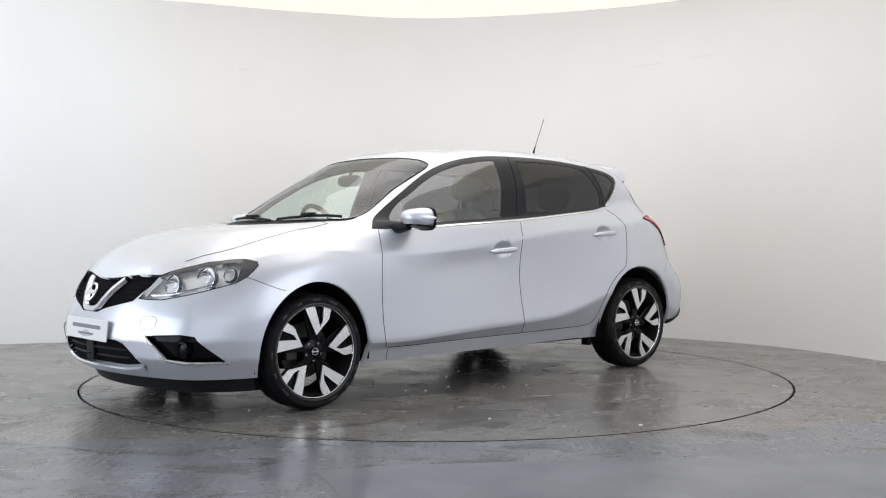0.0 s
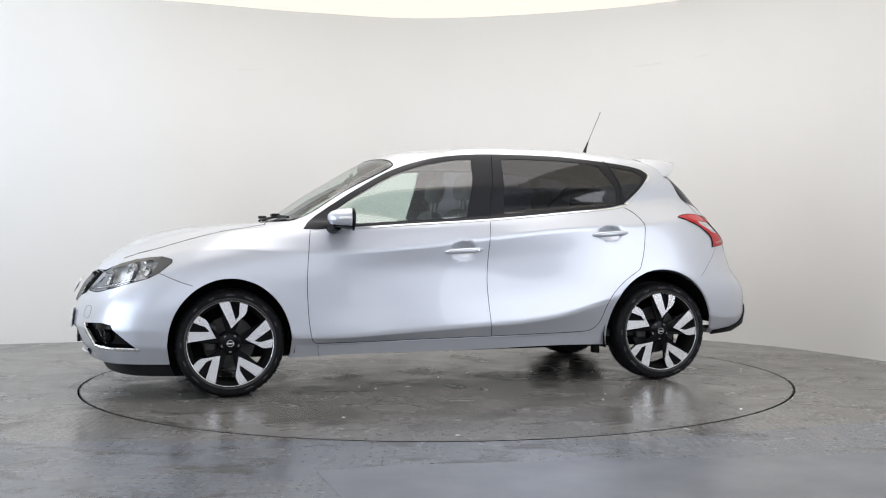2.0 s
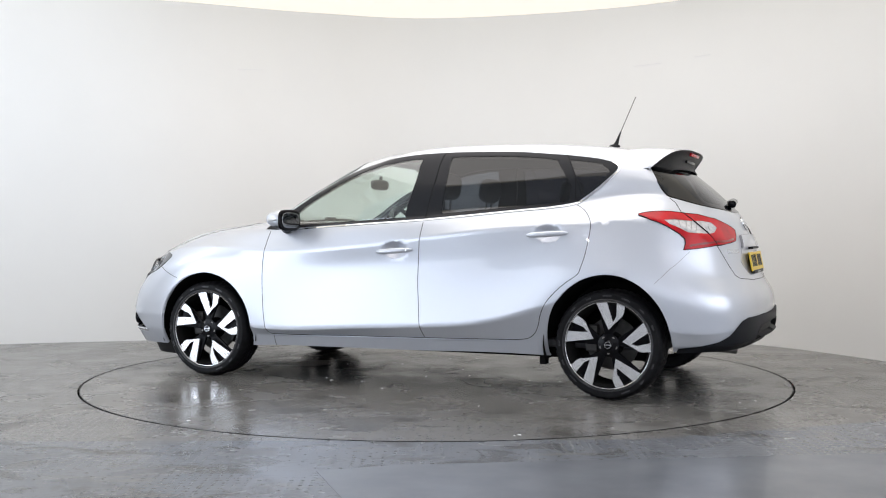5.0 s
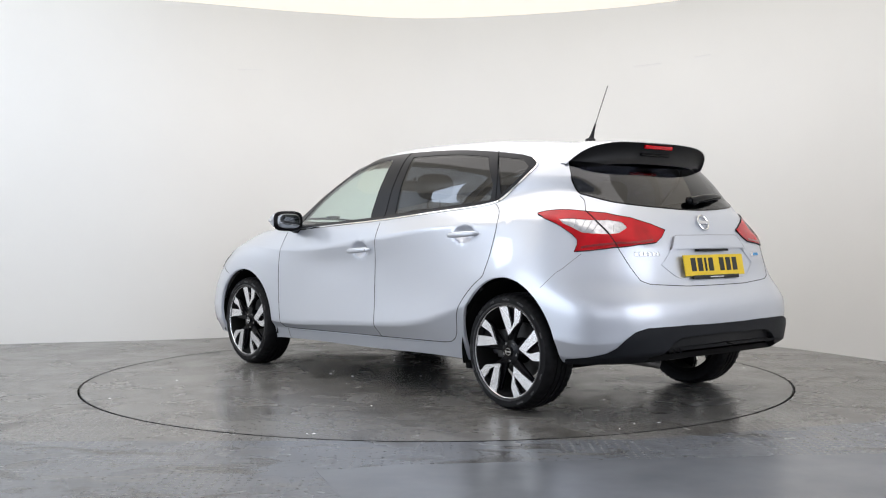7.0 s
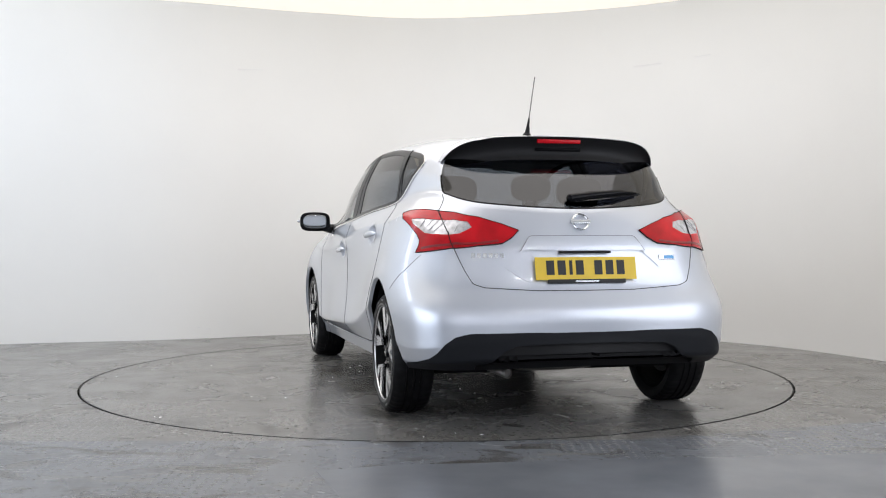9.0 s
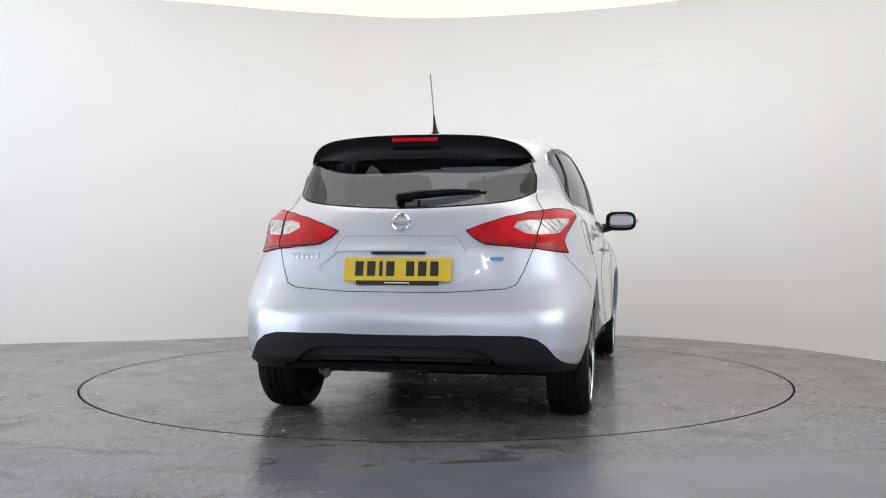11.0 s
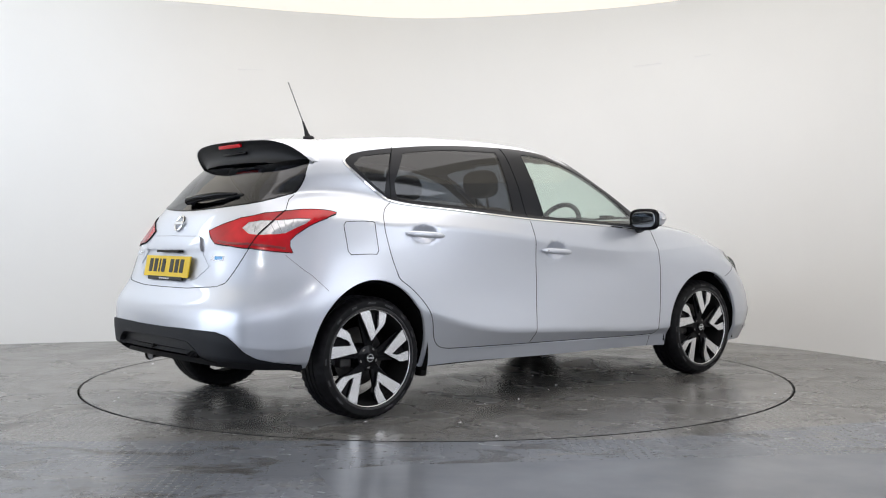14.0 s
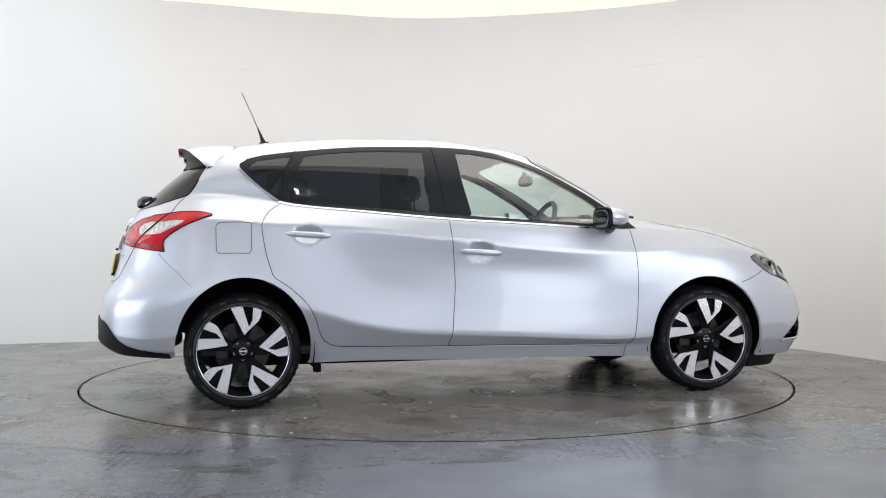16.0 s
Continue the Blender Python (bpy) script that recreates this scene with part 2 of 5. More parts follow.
def build_room():
    bm = bmesh.new()
    n = len(loop)
    outs = []
    for i, p in enumerate(loop):
        tang = (loop[(i + 1) % n] - loop[i - 1]).normalized()
        outs.append(p + 0.15 * Vector((-tang.y, tang.x)))
    rows = [[bm.verts.new((p.x, p.y, z)) for p in ring] for ring, z in ((loop, -0.05), (loop, WALL_TOP), (outs, WALL_TOP), (outs, -0.05))]
    for a, b in zip(rows, rows[1:] + rows[:1]):
        for i in range(n):
            bm.faces.new((a[i], a[(i + 1) % n], b[(i + 1) % n], b[i]))
    wall = part("wall_curved", bm, WALL)
    tagged(wall, "smooth white curved studio wall meeting the grey floor", "wall", kind="structure")
    # the fabric spans the turntable; the ceiling over the front of the studio is dull
    split = -2.4
    left, right = [min((p for p in outs if p.x * k > 0), key=lambda p: abs(p.y - split)) for k in (-1, 1)]
    for name, sel, material, label in (("ceiling", [p for p in outs if p.y >= split], CEIL, "glowing cream stretched-fabric studio ceiling"),
                                       ("ceiling_front", [p for p in outs if p.y < split], CEILGREY, "dull grey ceiling over the studio's front")):
        a = sorted(sel, key=lambda p: math.atan2(p.x, (p.y - split) * (1 if material == CEIL else -1)))
        ring = [Vector((left.x, split))] + [p for p in a if abs(p.y - split) > 0.02] + [Vector((right.x, split))]
        bm = bmesh.new()
        bm.faces.new([bm.verts.new((p.x, p.y, WALL_TOP)) for p in ring])
        r = bmesh.ops.extrude_face_region(bm, geom=list(bm.faces))
        bmesh.ops.translate(bm, vec=(0, 0, 0.1), verts=[v for v in r["geom"] if isinstance(v, bmesh.types.BMVert)])
        tagged(part(name, bm, material, smooth=False), label, "ceiling", kind="structure")
    # floor round the turntable
    bm = bmesh.new()
    R, m = 2.2535, 128
    inner = [bm.verts.new((R * math.cos(2 * math.pi * i / m), R * math.sin(2 * math.pi * i / m), 0)) for i in range(m)]
    low = [bm.verts.new((R * math.cos(2 * math.pi * i / m), R * math.sin(2 * math.pi * i / m), -0.06)) for i in range(m)]
    mid = [bm.verts.new((3 * math.cos(2 * math.pi * i / m), 3 * math.sin(2 * math.pi * i / m), 0)) for i in range(m)]
    far = [bm.verts.new((14 * math.cos(2 * math.pi * i / m), 14 * math.sin(2 * math.pi * i / m) - 2, 0)) for i in range(m)]
    for a, b in ((low, inner), (inner, mid), (mid, far)):
        for i in range(m):
            bm.faces.new((a[i], a[(i + 1) % m], b[(i + 1) % m], b[i]))
    bm.faces.new(low)
    f = part("floor", bm, FLOOR, smooth=False)
    tagged(f, "grey painted tread-plate studio floor, worn and slightly glossy", "floor", kind="structure")
    # one smoother sheet lies among the tread plates in front
    bm = bmesh.new()
    prism(bm, [(-0.478, 2.83), (-0.12, 3.95), (2.6, 3.75), (2.2, 2.50), (-0.158, 2.725)], 0.0015, Matrix.Rotation(math.pi / 2, 4, "X"))
    part("floor_sheet", bm, SHEET, f, "smooth blue-grey floor sheet", smooth=False)
    return wall


def wall_marks(wall):
    """A few faint scuffs on the plaster."""
    for x, y, z, w, h in ((-2.13, 2.46, 0.10, 0.03, 0.008), (-2.05, 2.50, 0.085, 0.035, 0.010), (-1.70, 2.68, 2.42, 0.22, 0.005), (1.88, 2.50, 2.44, 0.26, 0.006), (2.28, 2.18, 2.47, 0.16, 0.005), (2.62, 1.87, 0.004, 0.10, 0.012)):
        i = min(range(len(loop)), key=lambda k: (loop[k] - Vector((x, y))).length)
        a, b = loop[i - 1], loop[(i + 1) % len(loop)]
        t = (b - a).normalized()
        c = a + t * max(0.0, min((b - a).length, (Vector((x, y)) - a).dot(t)))
        bm = bmesh.new()
        box(bm, c.x, c.y, z, w, 0.010, h * 0.7, 0.0, Matrix.Rotation(math.atan2(t.y, t.x), 4, "Z") @ pose(0, 0, 0, 0, -2, 0))
        part("scuff_mark", bm, SCUFF, wall, smooth=False)


wall_marks(build_room())


# ---- turntable ----
def build_turntable():
    root = new("turntable")
    tagged(root, "large round grey tread-plate turntable set flush in the floor", "turntable")
    bm = bmesh.new()
    m, R = 128, 2.237
    top = [bm.verts.new((R * math.cos(2 * math.pi * i / m), R * math.sin(2 * math.pi * i / m), 0.0)) for i in range(m)]
    low = [bm.verts.new((v.co.x, v.co.y, -0.05)) for v in top]
    for i in range(m):
        bm.faces.new((low[i], low[(i + 1) % m], top[(i + 1) % m], top[i]))
    bm.faces.new(top), bm.faces.new(low[::-1])
    part("deck", bm, DECK, root, smooth=False)
    # added black ring, draws the dark gap round the deck wider
    bm = bmesh.new()
    for r0, r1, z in ((2.2375, 2.2425, 0.001),):
        a = [bm.verts.new((r0 * math.cos(2 * math.pi * i / m), r0 * math.sin(2 * math.pi * i / m), z - 0.03)) for i in range(m)]
        b = [bm.verts.new((r0 * math.cos(2 * math.pi * i / m), r0 * math.sin(2 * math.pi * i / m), z)) for i in range(m)]
        c = [bm.verts.new((r1 * math.cos(2 * math.pi * i / m), r1 * math.sin(2 * math.pi * i / m), z)) for i in range(m)]
        d = [bm.verts.new((r1 * math.cos(2 * math.pi * i / m), r1 * math.sin(2 * math.pi * i / m), z - 0.03)) for i in range(m)]
        for p, q in ((a, b), (b, c), (c, d)):
            for i in range(m):
                bm.faces.new((p[i], p[(i + 1) % m], q[(i + 1) % m], q[i]))
    part("gap_ring", bm, BLACK, root, "thin black ring added to thicken the dark gap line", smooth=False)
    return root


turntable = build_turntable()

# ---- the car: its body is lofted through character lines, x forward, y to its left, z up ----
SHIFT = Vector((0.037, -0.233, 0.0))     # the car stands a little off the turntable's centre
car = new("hatchback_car")
tagged(car, "silver five-door hatchback with two-tone alloy wheels on the turntable", "car")

# each line runs from the nose's centre round one flank to the tail's centre
LINES = [
    # lower edge
    ["2.16 0 .20", "2.13 .30 .20", "2.06 .55 .20", "1.95 .72 .20", "1.70 .82 .20", "1.35 .83 .20", ".95 .808 .215", ".4 .802 .224",
     "-.2 .800 .228", "-.75 .798 .236", "-1.35 .795 .24", "-1.72 .80 .282", "-1.96 .68 .295", "-2.05 .40 .305", "-2.08 0 .31"],
    # rocker
    ["2.235 0 .30", "2.205 .30 .30", "2.13 .55 .30", "2.0 .745 .30", "1.72 .86 .30", "1.35 .862 .295", ".95 .832 .288", ".4 .824 .294",
     "-.2 .823 .302", "-.75 .821 .312", "-1.35 .832 .33", "-1.74 .828 .315", "-2.02 .690 .335", "-2.11 .40 .35", "-2.14 0 .355"],
    # low crease
    ["2.255 0 .40", "2.225 .30 .40", "2.15 .55 .40", "2.015 .755 .40", "1.72 .873 .40", "1.35 .882 .375", ".95 .868 .332", ".4 .876 .345",
     "-.2 .880 .378", "-.75 .882 .448", "-1.35 .888 .55", "-1.74 .858 .40", "-2.02 .716 .41", "-2.115 .40 .45", "-2.13 0 .45"],
    # flank
    ["2.23 0 .52", "2.20 .30 .52", "2.115 .55 .53", "1.975 .755 .54", "1.70 .873 .55", "1.35 .888 .66", ".95 .866 .55", ".4 .861 .55",
     "-.2 .858 .57", "-.75 .862 .61", "-1.35 .892 .69", "-1.735 .866 .60", "-2.012 .72 .565", "-2.106 .40 .56", "-2.130 0 .56"],
    # upper flank
    ["2.18 0 .63", "2.15 .30 .635", "2.05 .55 .65", "1.89 .735 .68", "1.665 .845 .72", "1.35 .868 .79", ".95 .862 .75", ".4 .853 .74",
     "-.2 .854 .77", "-.75 .857 .80", "-1.35 .862 .84", "-1.70 .832 .76", "-1.955 .665 .70", "-2.038 .40 .69", "-2.060 0 .69"],
    # shoulder crease
    ["2.12 0 .715", "2.09 .30 .72", "1.99 .53 .745", "1.83 .69 .78", "1.63 .785 .83", "1.35 .836 .855", ".95 .853 .832", ".4 .866 .842",
     "-.2 .868 .905", "-.75 .862 .965", "-1.35 .822 1.0", "-1.67 .77 1.0", "-1.90 .63 .90", "-1.99 .37 .88", "-2.018 0 .88"],
    # belt and bonnet edge
    ["2.075 0 .772", "2.04 .30 .782", "1.935 .50 .808", "1.78 .63 .835", "1.59 .70 .885", "1.33 .745 .94", ".93 .785 .965", ".4 .822 .985",
     "-.2 .823 1.02", "-.75 .80 1.06", "-1.22 .735 1.10", "-1.58 .655 1.125", "-1.79 .54 1.085", "-1.90 .33 1.06", "-1.94 0 1.045"],
    # bonnet crown
    ["1.87 0 .905", "1.84 .27 .906", "1.76 .42 .915", "1.64 .53 .93", "1.47 .60 .952", "1.24 .66 .977", ".92 .765 .985", ".4 .81 .995",
     "-.2 .812 1.03", "-.75 .79 1.07", "-1.22 .727 1.11", "-1.575 .65 1.135", "-1.78 .536 1.097", "-1.89 .33 1.072", "-1.93 0 1.057"],
    # bonnet rear
    ["1.56 0 .982", "1.54 .22 .982", "1.48 .35 .985", "1.39 .45 .989", "1.26 .53 .996", "1.10 .605 1.005", ".91 .745 1.0", ".395 .80 1.005",
     "-.2 .803 1.04", "-.75 .782 1.08", "-1.22 .72 1.12", "-1.57 .645 1.145", "-1.77 .532 1.108", "-1.88 .33 1.083", "-1.92 0 1.068"],
    # scuttle and glass base
    ["1.10 0 1.005", "1.10 .17 1.005", "1.09 .30 1.006", "1.07 .42 1.008", "1.03 .53 1.012", ".97 .64 1.018", ".89 .73 1.015", ".385 .792 1.02",
     "-.2 .797 1.055", "-.75 .775 1.095", "-1.22 .713 1.135", "-1.565 .638 1.155", "-1.76 .527 1.12", "-1.868 .33 1.095", "-1.908 0 1.08"],
    # glass middle
    [".755 0 1.214", ".75 .17 1.214", ".74 .31 1.212", ".72 .44 1.209", ".695 .54 1.205", ".655 .61 1.203", ".58 .675 1.205", ".22 .735 1.235",
     "-.23 .75 1.245", "-.75 .735 1.255", "-1.24 .685 1.26", "-1.52 .62 1.25", "-1.65 .525 1.24", "-1.72 .33 1.235", "-1.745 0 1.235"],
    # glass top and roof rail
    [".38 0 1.425", ".375 .15 1.423", ".367 .28 1.419", ".352 .40 1.411", ".33 .50 1.397", ".30 .57 1.382", ".22 .615 1.375", ".08 .635 1.405",
     "-.25 .64 1.428", "-.75 .63 1.422", "-1.2 .605 1.395", "-1.42 .575 1.37", "-1.48 .50 1.375", "-1.505 .30 1.395", "-1.515 0 1.40"],
    # roof shoulder
    [".28 0 1.457", ".275 .13 1.46", ".265 .25 1.457", ".25 .35 1.45", ".21 .43 1.443", ".15 .48 1.44", ".05 .52 1.445", "-.05 .53 1.462",
     "-.3 .54 1.472", "-.75 .53 1.467", "-1.15 .50 1.445", "-1.33 .46 1.43", "-1.38 .40 1.43", "-1.40 .25 1.437", "-1.41 0 1.44"],
    # roof ridge
    [".05 0 1.489", ".05 0 1.489", ".04 0 1.490", ".03 0 1.491", ".0 0 1.494", "-.05 0 1.496", "-.12 0 1.499", "-.2 0 1.502",
     "-.4 0 1.504", "-.75 0 1.50", "-1.05 0 1.485", "-1.15 0 1.478", "-1.18 0 1.475", "-1.2 0 1.474", "-1.2 0 1.474"],
]
CAGE = np.array([[[float(c) for c in p.split()] for p in row] for row in LINES])
NV, NS = CAGE.shape[0], CAGE.shape[1]
_d = np.linalg.norm(np.diff(CAGE[1:10], axis=1), axis=2).mean(0)
KNOT = np.concatenate([[0], np.cumsum(_d)])                    # metres along the flank


def second_derivatives():
    """Cubic spline along each line; it leaves nose and tail square to the centre plane."""
    h = np.diff(KNOT)
    M = np.zeros((NS, NS))
    rhs = np.zeros((NS, NV, 3))
    Y = CAGE.transpose(1, 0, 2)
    for i in range(1, NS - 1):
        M[i, i - 1], M[i, i], M[i, i + 1] = h[i - 1] / 6, (h[i - 1] + h[i]) / 3, h[i] / 6
        rhs[i] = (Y[i + 1] - Y[i]) / h[i] - (Y[i] - Y[i - 1]) / h[i - 1]
    out = np.zeros((NS, NV, 3))
    for ax in range(3):
        A, r = M.copy(), rhs[:, :, ax].copy()
        if ax == 1:
            A[0, 0] = A[-1, -1] = 1
        else:                                             # level at the centre plane
            A[0, 0], A[0, 1], r[0] = h[0] / 3, h[0] / 6, (Y[1, :, ax] - Y[0, :, ax]) / h[0]
            A[-1, -1], A[-1, -2], r[-1] = h[-1] / 3, h[-1] / 6, -(Y[-1, :, ax] - Y[-2, :, ax]) / h[-1]
        out[:, :, ax] = np.linalg.solve(A, r)
    return out


CURV = second_derivatives()


def loft(s, v):
    """The body's skin: s metres round the flank, v lines upward; arrays in, points out."""
    s, v = np.atleast_1d(np.asarray(s, float)), np.atleast_1d(np.asarray(v, float))
    s = np.clip(s, 0, KNOT[-1])
    v = np.clip(v, 0, NV - 1 - 1e-9)
    i = np.clip(np.searchsorted(KNOT, s, side="right") - 1, 0, NS - 2)
    h = KNOT[i + 1] - KNOT[i]
    a, b = (KNOT[i + 1] - s) / h, (s - KNOT[i]) / h
    k = np.floor(v).astype(int)
    t = (v - k)[:, None]

    def row(r):
        back = r >= NV
        rr = np.clip(np.where(back, 2 * (NV - 1) - r, r), 0, NV - 1)
        p = (a[:, None] * CAGE[rr, i] + b[:, None] * CAGE[rr, i + 1]
             + ((a ** 3 - a) * h * h / 6)[:, None] * CURV[i, rr] + ((b ** 3 - b) * h * h / 6)[:, None] * CURV[i + 1, rr])
        p[back, 1] *= -1
        return p

    p1, p2 = row(k), row(k + 1)
    p0, p3 = row(k - 1), row(k + 2)
    p0 = np.where((k == 0)[:, None], 2 * p1 - p2, p0)
    d0, d1, d2 = [np.maximum(np.linalg.norm(q, axis=1), 1e-4)[:, None] ** 0.75 for q in (p1 - p0, p2 - p1, p3 - p2)]
    m1 = ((p1 - p0) / d0 - (p2 - p0) / (d0 + d1) + (p2 - p1) / d1) * d1
    m2 = ((p2 - p1) / d1 - (p3 - p1) / (d1 + d2) + (p3 - p2) / d2) * d1
    # shoulder, low crease and sill edge are pressed sharper than the rest
    sharp = 0.95
    m1 = np.where(((k == 5) | (k == 2) | (k == 1))[:, None], sharp * (p2 - p1) + (1 - sharp) * m1, m1)
    m2 = np.where(((k == 4) | (k == 1) | (k == 0))[:, None], sharp * (p2 - p1) + (1 - sharp) * m2, m2)
    t2, t3 = t * t, t ** 3
    return (2 * t3 - 3 * t2 + 1) * p1 + (t3 - 2 * t2 + t) * m1 + (3 * t2 - 2 * t3) * p2 + (t3 - t2) * m2


# hollows pressed behind the door handles: x, z, half length, half height, depth
HOLLOWS = [(-0.035, 0.838, 0.085, 0.055, 0.036), (-1.0, 0.937, 0.085, 0.055, 0.036)]


def surf(s, v):
    p = loft(s, v)
    for cx, cz, rx, rz, d in HOLLOWS:
        r2 = ((p[:, 0] - cx) / rx) ** 2 + ((p[:, 2] - cz) / rz) ** 2
        p[:, 1] -= d * np.where((p[:, 1] > 0.7) & (r2 < 1), (1 - np.minimum(r2, 1)) ** 1.2, 0)
    return p


def skin_normal(s, v):
    e = 1e-3
    s, v = np.atleast_1d(np.asarray(s, float)), np.atleast_1d(np.asarray(v, float))
    s = np.clip(s, 2 * e, KNOT[-1] - 2 * e)
    v = np.clip(v, 2 * e, NV - 1 - 6 * e)
    du = surf(s + e, v) - surf(s - e, v)
    dv = surf(s, v + e) - surf(s, v - e)
    n = np.cross(du, dv)
    n /= np.maximum(np.linalg.norm(n, axis=1), 1e-12)[:, None]
    return n


GS, GV = np.meshgrid(np.linspace(0, KNOT[-1], 420), np.linspace(0, NV - 1, 300), indexing="ij")
GP = loft(GS.ravel(), GV.ravel())


def locate(pts, axes, lo=0.0, hi=99.0, v_lo=0.0, v_hi=99.0):
    """Skin parameters of points given by two of their coordinates ("xz", "yz" or "xyz")."""
    ax = ["xyz".index(c) for c in axes]
    ok = (GS.ravel() >= lo) & (GS.ravel() <= hi) & (GV.ravel() >= v_lo) & (GV.ravel() <= v_hi)
    S0, V0, P0 = GS.ravel()[ok], GV.ravel()[ok], GP[ok][:, ax]
    out = []
    for p in pts:
        p = np.array(p, float)
        j = np.argmin(((P0 - p) ** 2).sum(1))
        s, v = S0[j], V0[j]
        for _ in range(4):
            e = 1e-3
            f0 = loft(s, v)[0, ax]
            J = np.stack([(loft(s + e, v)[0, ax] - f0) / e, (loft(s, v + e)[0, ax] - f0) / e], 1)
            st = np.linalg.lstsq(J, p - f0, rcond=1e-3)[0]
            s, v = float(np.clip(s + np.clip(st[0], -.05, .05), 0, KNOT[-1])), float(np.clip(v + np.clip(st[1], -.3, .3), 0, NV - 1))
        out.append((s, v))
    return out


def dense(poly, step=0.02, closed=True):
    """More points along an outline in skin parameters."""
    out = []
    n = len(poly)
    for i in range(n if closed else n - 1):
        a, b = np.array(poly[i]), np.array(poly[(i + 1) % n])
        k = max(1, int(np.linalg.norm((b - a) * (1, VSCALE)) / step))
        out += [tuple(a + (b - a) * j / k) for j in range(k)]
    if not closed:
        out.append(tuple(poly[-1]))
    return out


def rounded(pts, n=6, closed=False):
    """Catmull-Rom through outline points, for curved edges."""
    P = [np.array(p, float) for p in pts]
    k = len(P)
    out = []
    for i in range(k if closed else k - 1):
        a, b, c, d = (P[i - 1], P[i], P[(i + 1) % k], P[(i + 2) % k]) if closed else (P[max(i - 1, 0)], P[i], P[i + 1], P[min(i + 2, k - 1)])
        for j in range(n):
            t = j / n
            out.append(tuple(0.5 * (2 * b + (c - a) * t + (2 * a - 5 * b + 4 * c - d) * t * t + (3 * b - a - 3 * c + d) * t ** 3)))
    if not closed:
        out.append(tuple(P[-1]))
    return out


VSCALE = 0.11
TOP = NV - 1


def side(pts, v_lo=0.0, v_hi=99.0):
    return locate(pts, "xz", KNOT[3], KNOT[12], v_lo, v_hi)


def front(pts, v_hi=8.0):
    return locate(pts, "yz", 0, KNOT[4] + 0.1, 0, v_hi)


def rear(pts, v_hi=11.5):
    return locate(pts, "yz", KNOT[11] - 0.05, KNOT[-1], 0, v_hi)


def ellipse(cx, cz, rx, rz, a0, a1, n):
    return [(cx + rx * math.cos(radians(a0 + (a1 - a0) * i / n)), cz + rz * math.sin(radians(a0 + (a1 - a0) * i / n))) for i in range(n + 1)]


# outlines of panels, as skin parameters
ARCH_F = side(ellipse(1.352, 0.305, 0.352, 0.380, -16, 196, 34), 0, 6)
ARCH_R = side(ellipse(-1.348, 0.310, 0.362, 0.398, -16, 196, 34), 0, 6)
ARCH_F = [(ARCH_F[0][0], 0.0)] + ARCH_F + [(ARCH_F[-1][0], 0.0)]
ARCH_R = [(ARCH_R[0][0], 0.0)] + ARCH_R + [(ARCH_R[-1][0], 0.0)]

DOOR_FRONT_EDGE = rounded([(.885, .955), (.897, .87), (.908, .75), (.912, .62), (.905, .46), (.893, .36), (.882, .318), (.862, .300), (.83, .294)])
DOOR_SPLIT = rounded([(-.222, .308), (-.205, .39), (-.193, .52), (-.185, .66), (-.195, .83), (-.213, 1.005)])
DOOR_REAR_EDGE = rounded([(-.80, .318), (-.875, .330), (-.92, .362), (-.945, .41), (-.965, .475), (-1.005, .55), (-1.06, .61), (-1.12, .66), (-1.185, .705), (-1.205, .75), (-1.228, .83), (-1.248, .96), (-1.240, 1.01), (-1.20, 1.065), (-1.145, 1.10)])
fd = side(DOOR_FRONT_EDGE + DOOR_SPLIT, 0, 8.6)
rd = side(DOOR_SPLIT[::-1] + DOOR_REAR_EDGE, 0, 8.6)
FRONT_DOOR = fd + [(fd[-1][0], 8.6), (fd[0][0], 8.6)]
REAR_DOOR = rd + [(rd[-1][0], 8.6), (rd[0][0], 8.6)]
FUEL = locate([(-1.305, .995), (-1.305, .85), (-1.32, .834), (-1.475, .834), (-1.49, .85), (-1.49, .98), (-1.475, .998), (-1.32, 1.0)], "xz", KNOT[9], KNOT[12], 2, 7)

# the black window band, the three side panes
BAND_TOP = rounded([(.925, .965), (.86, 1.03), (.70, 1.135), (.55, 1.225), (.38, 1.315), (.20, 1.378), (0, 1.416), (-.27, 1.431), (-.70, 1.425), (-1.05, 1.395), (-1.24, 1.37)], 5)
BAND_TIP = rounded([(-1.24, 1.37), (-1.33, 1.345), (-1.355, 1.315), (-1.33, 1.275), (-1.24, 1.19), (-1.145, 1.12)], 4)
BAND_LOW = rounded([(-1.145, 1.12), (-1.0, 1.095), (-.75, 1.073), (-.22, 1.028), (.30, .998), (.70, .972), (.84, .962)], 5)
BAND = side(BAND_TOP + BAND_TIP[1:] + BAND_LOW[1:], 5.5, 12.2)
PANE_F = side(rounded([(.665, 1.12), (.55, 1.19), (.38, 1.283), (.20, 1.347), (0, 1.386), (-.13, 1.397)], 5) + [(-.14, 1.39), (-.075, 1.05), (-.085, 1.037)] + rounded([(-.09, 1.036), (.30, 1.012), (.66, .99)], 4), 5.8, 12)
PANE_R = side(rounded([(-.335, 1.402), (-.70, 1.398), (-.98, 1.372), (-1.01, 1.35)], 4) + rounded([(-1.015, 1.345), (-1.09, 1.23), (-1.10, 1.19), (-1.092, 1.125), (-1.07, 1.118)], 4) + [(-.75, 1.09), (-.33, 1.055), (-.315, 1.065)], 5.8, 12)
PANE_Q = side(rounded([(-1.07, 1.368), (-1.15, 1.358), (-1.26, 1.342)], 3) + rounded([(-1.315, 1.30), (-1.30, 1.27), (-1.22, 1.192), (-1.165, 1.15)], 3), 5.8, 12)
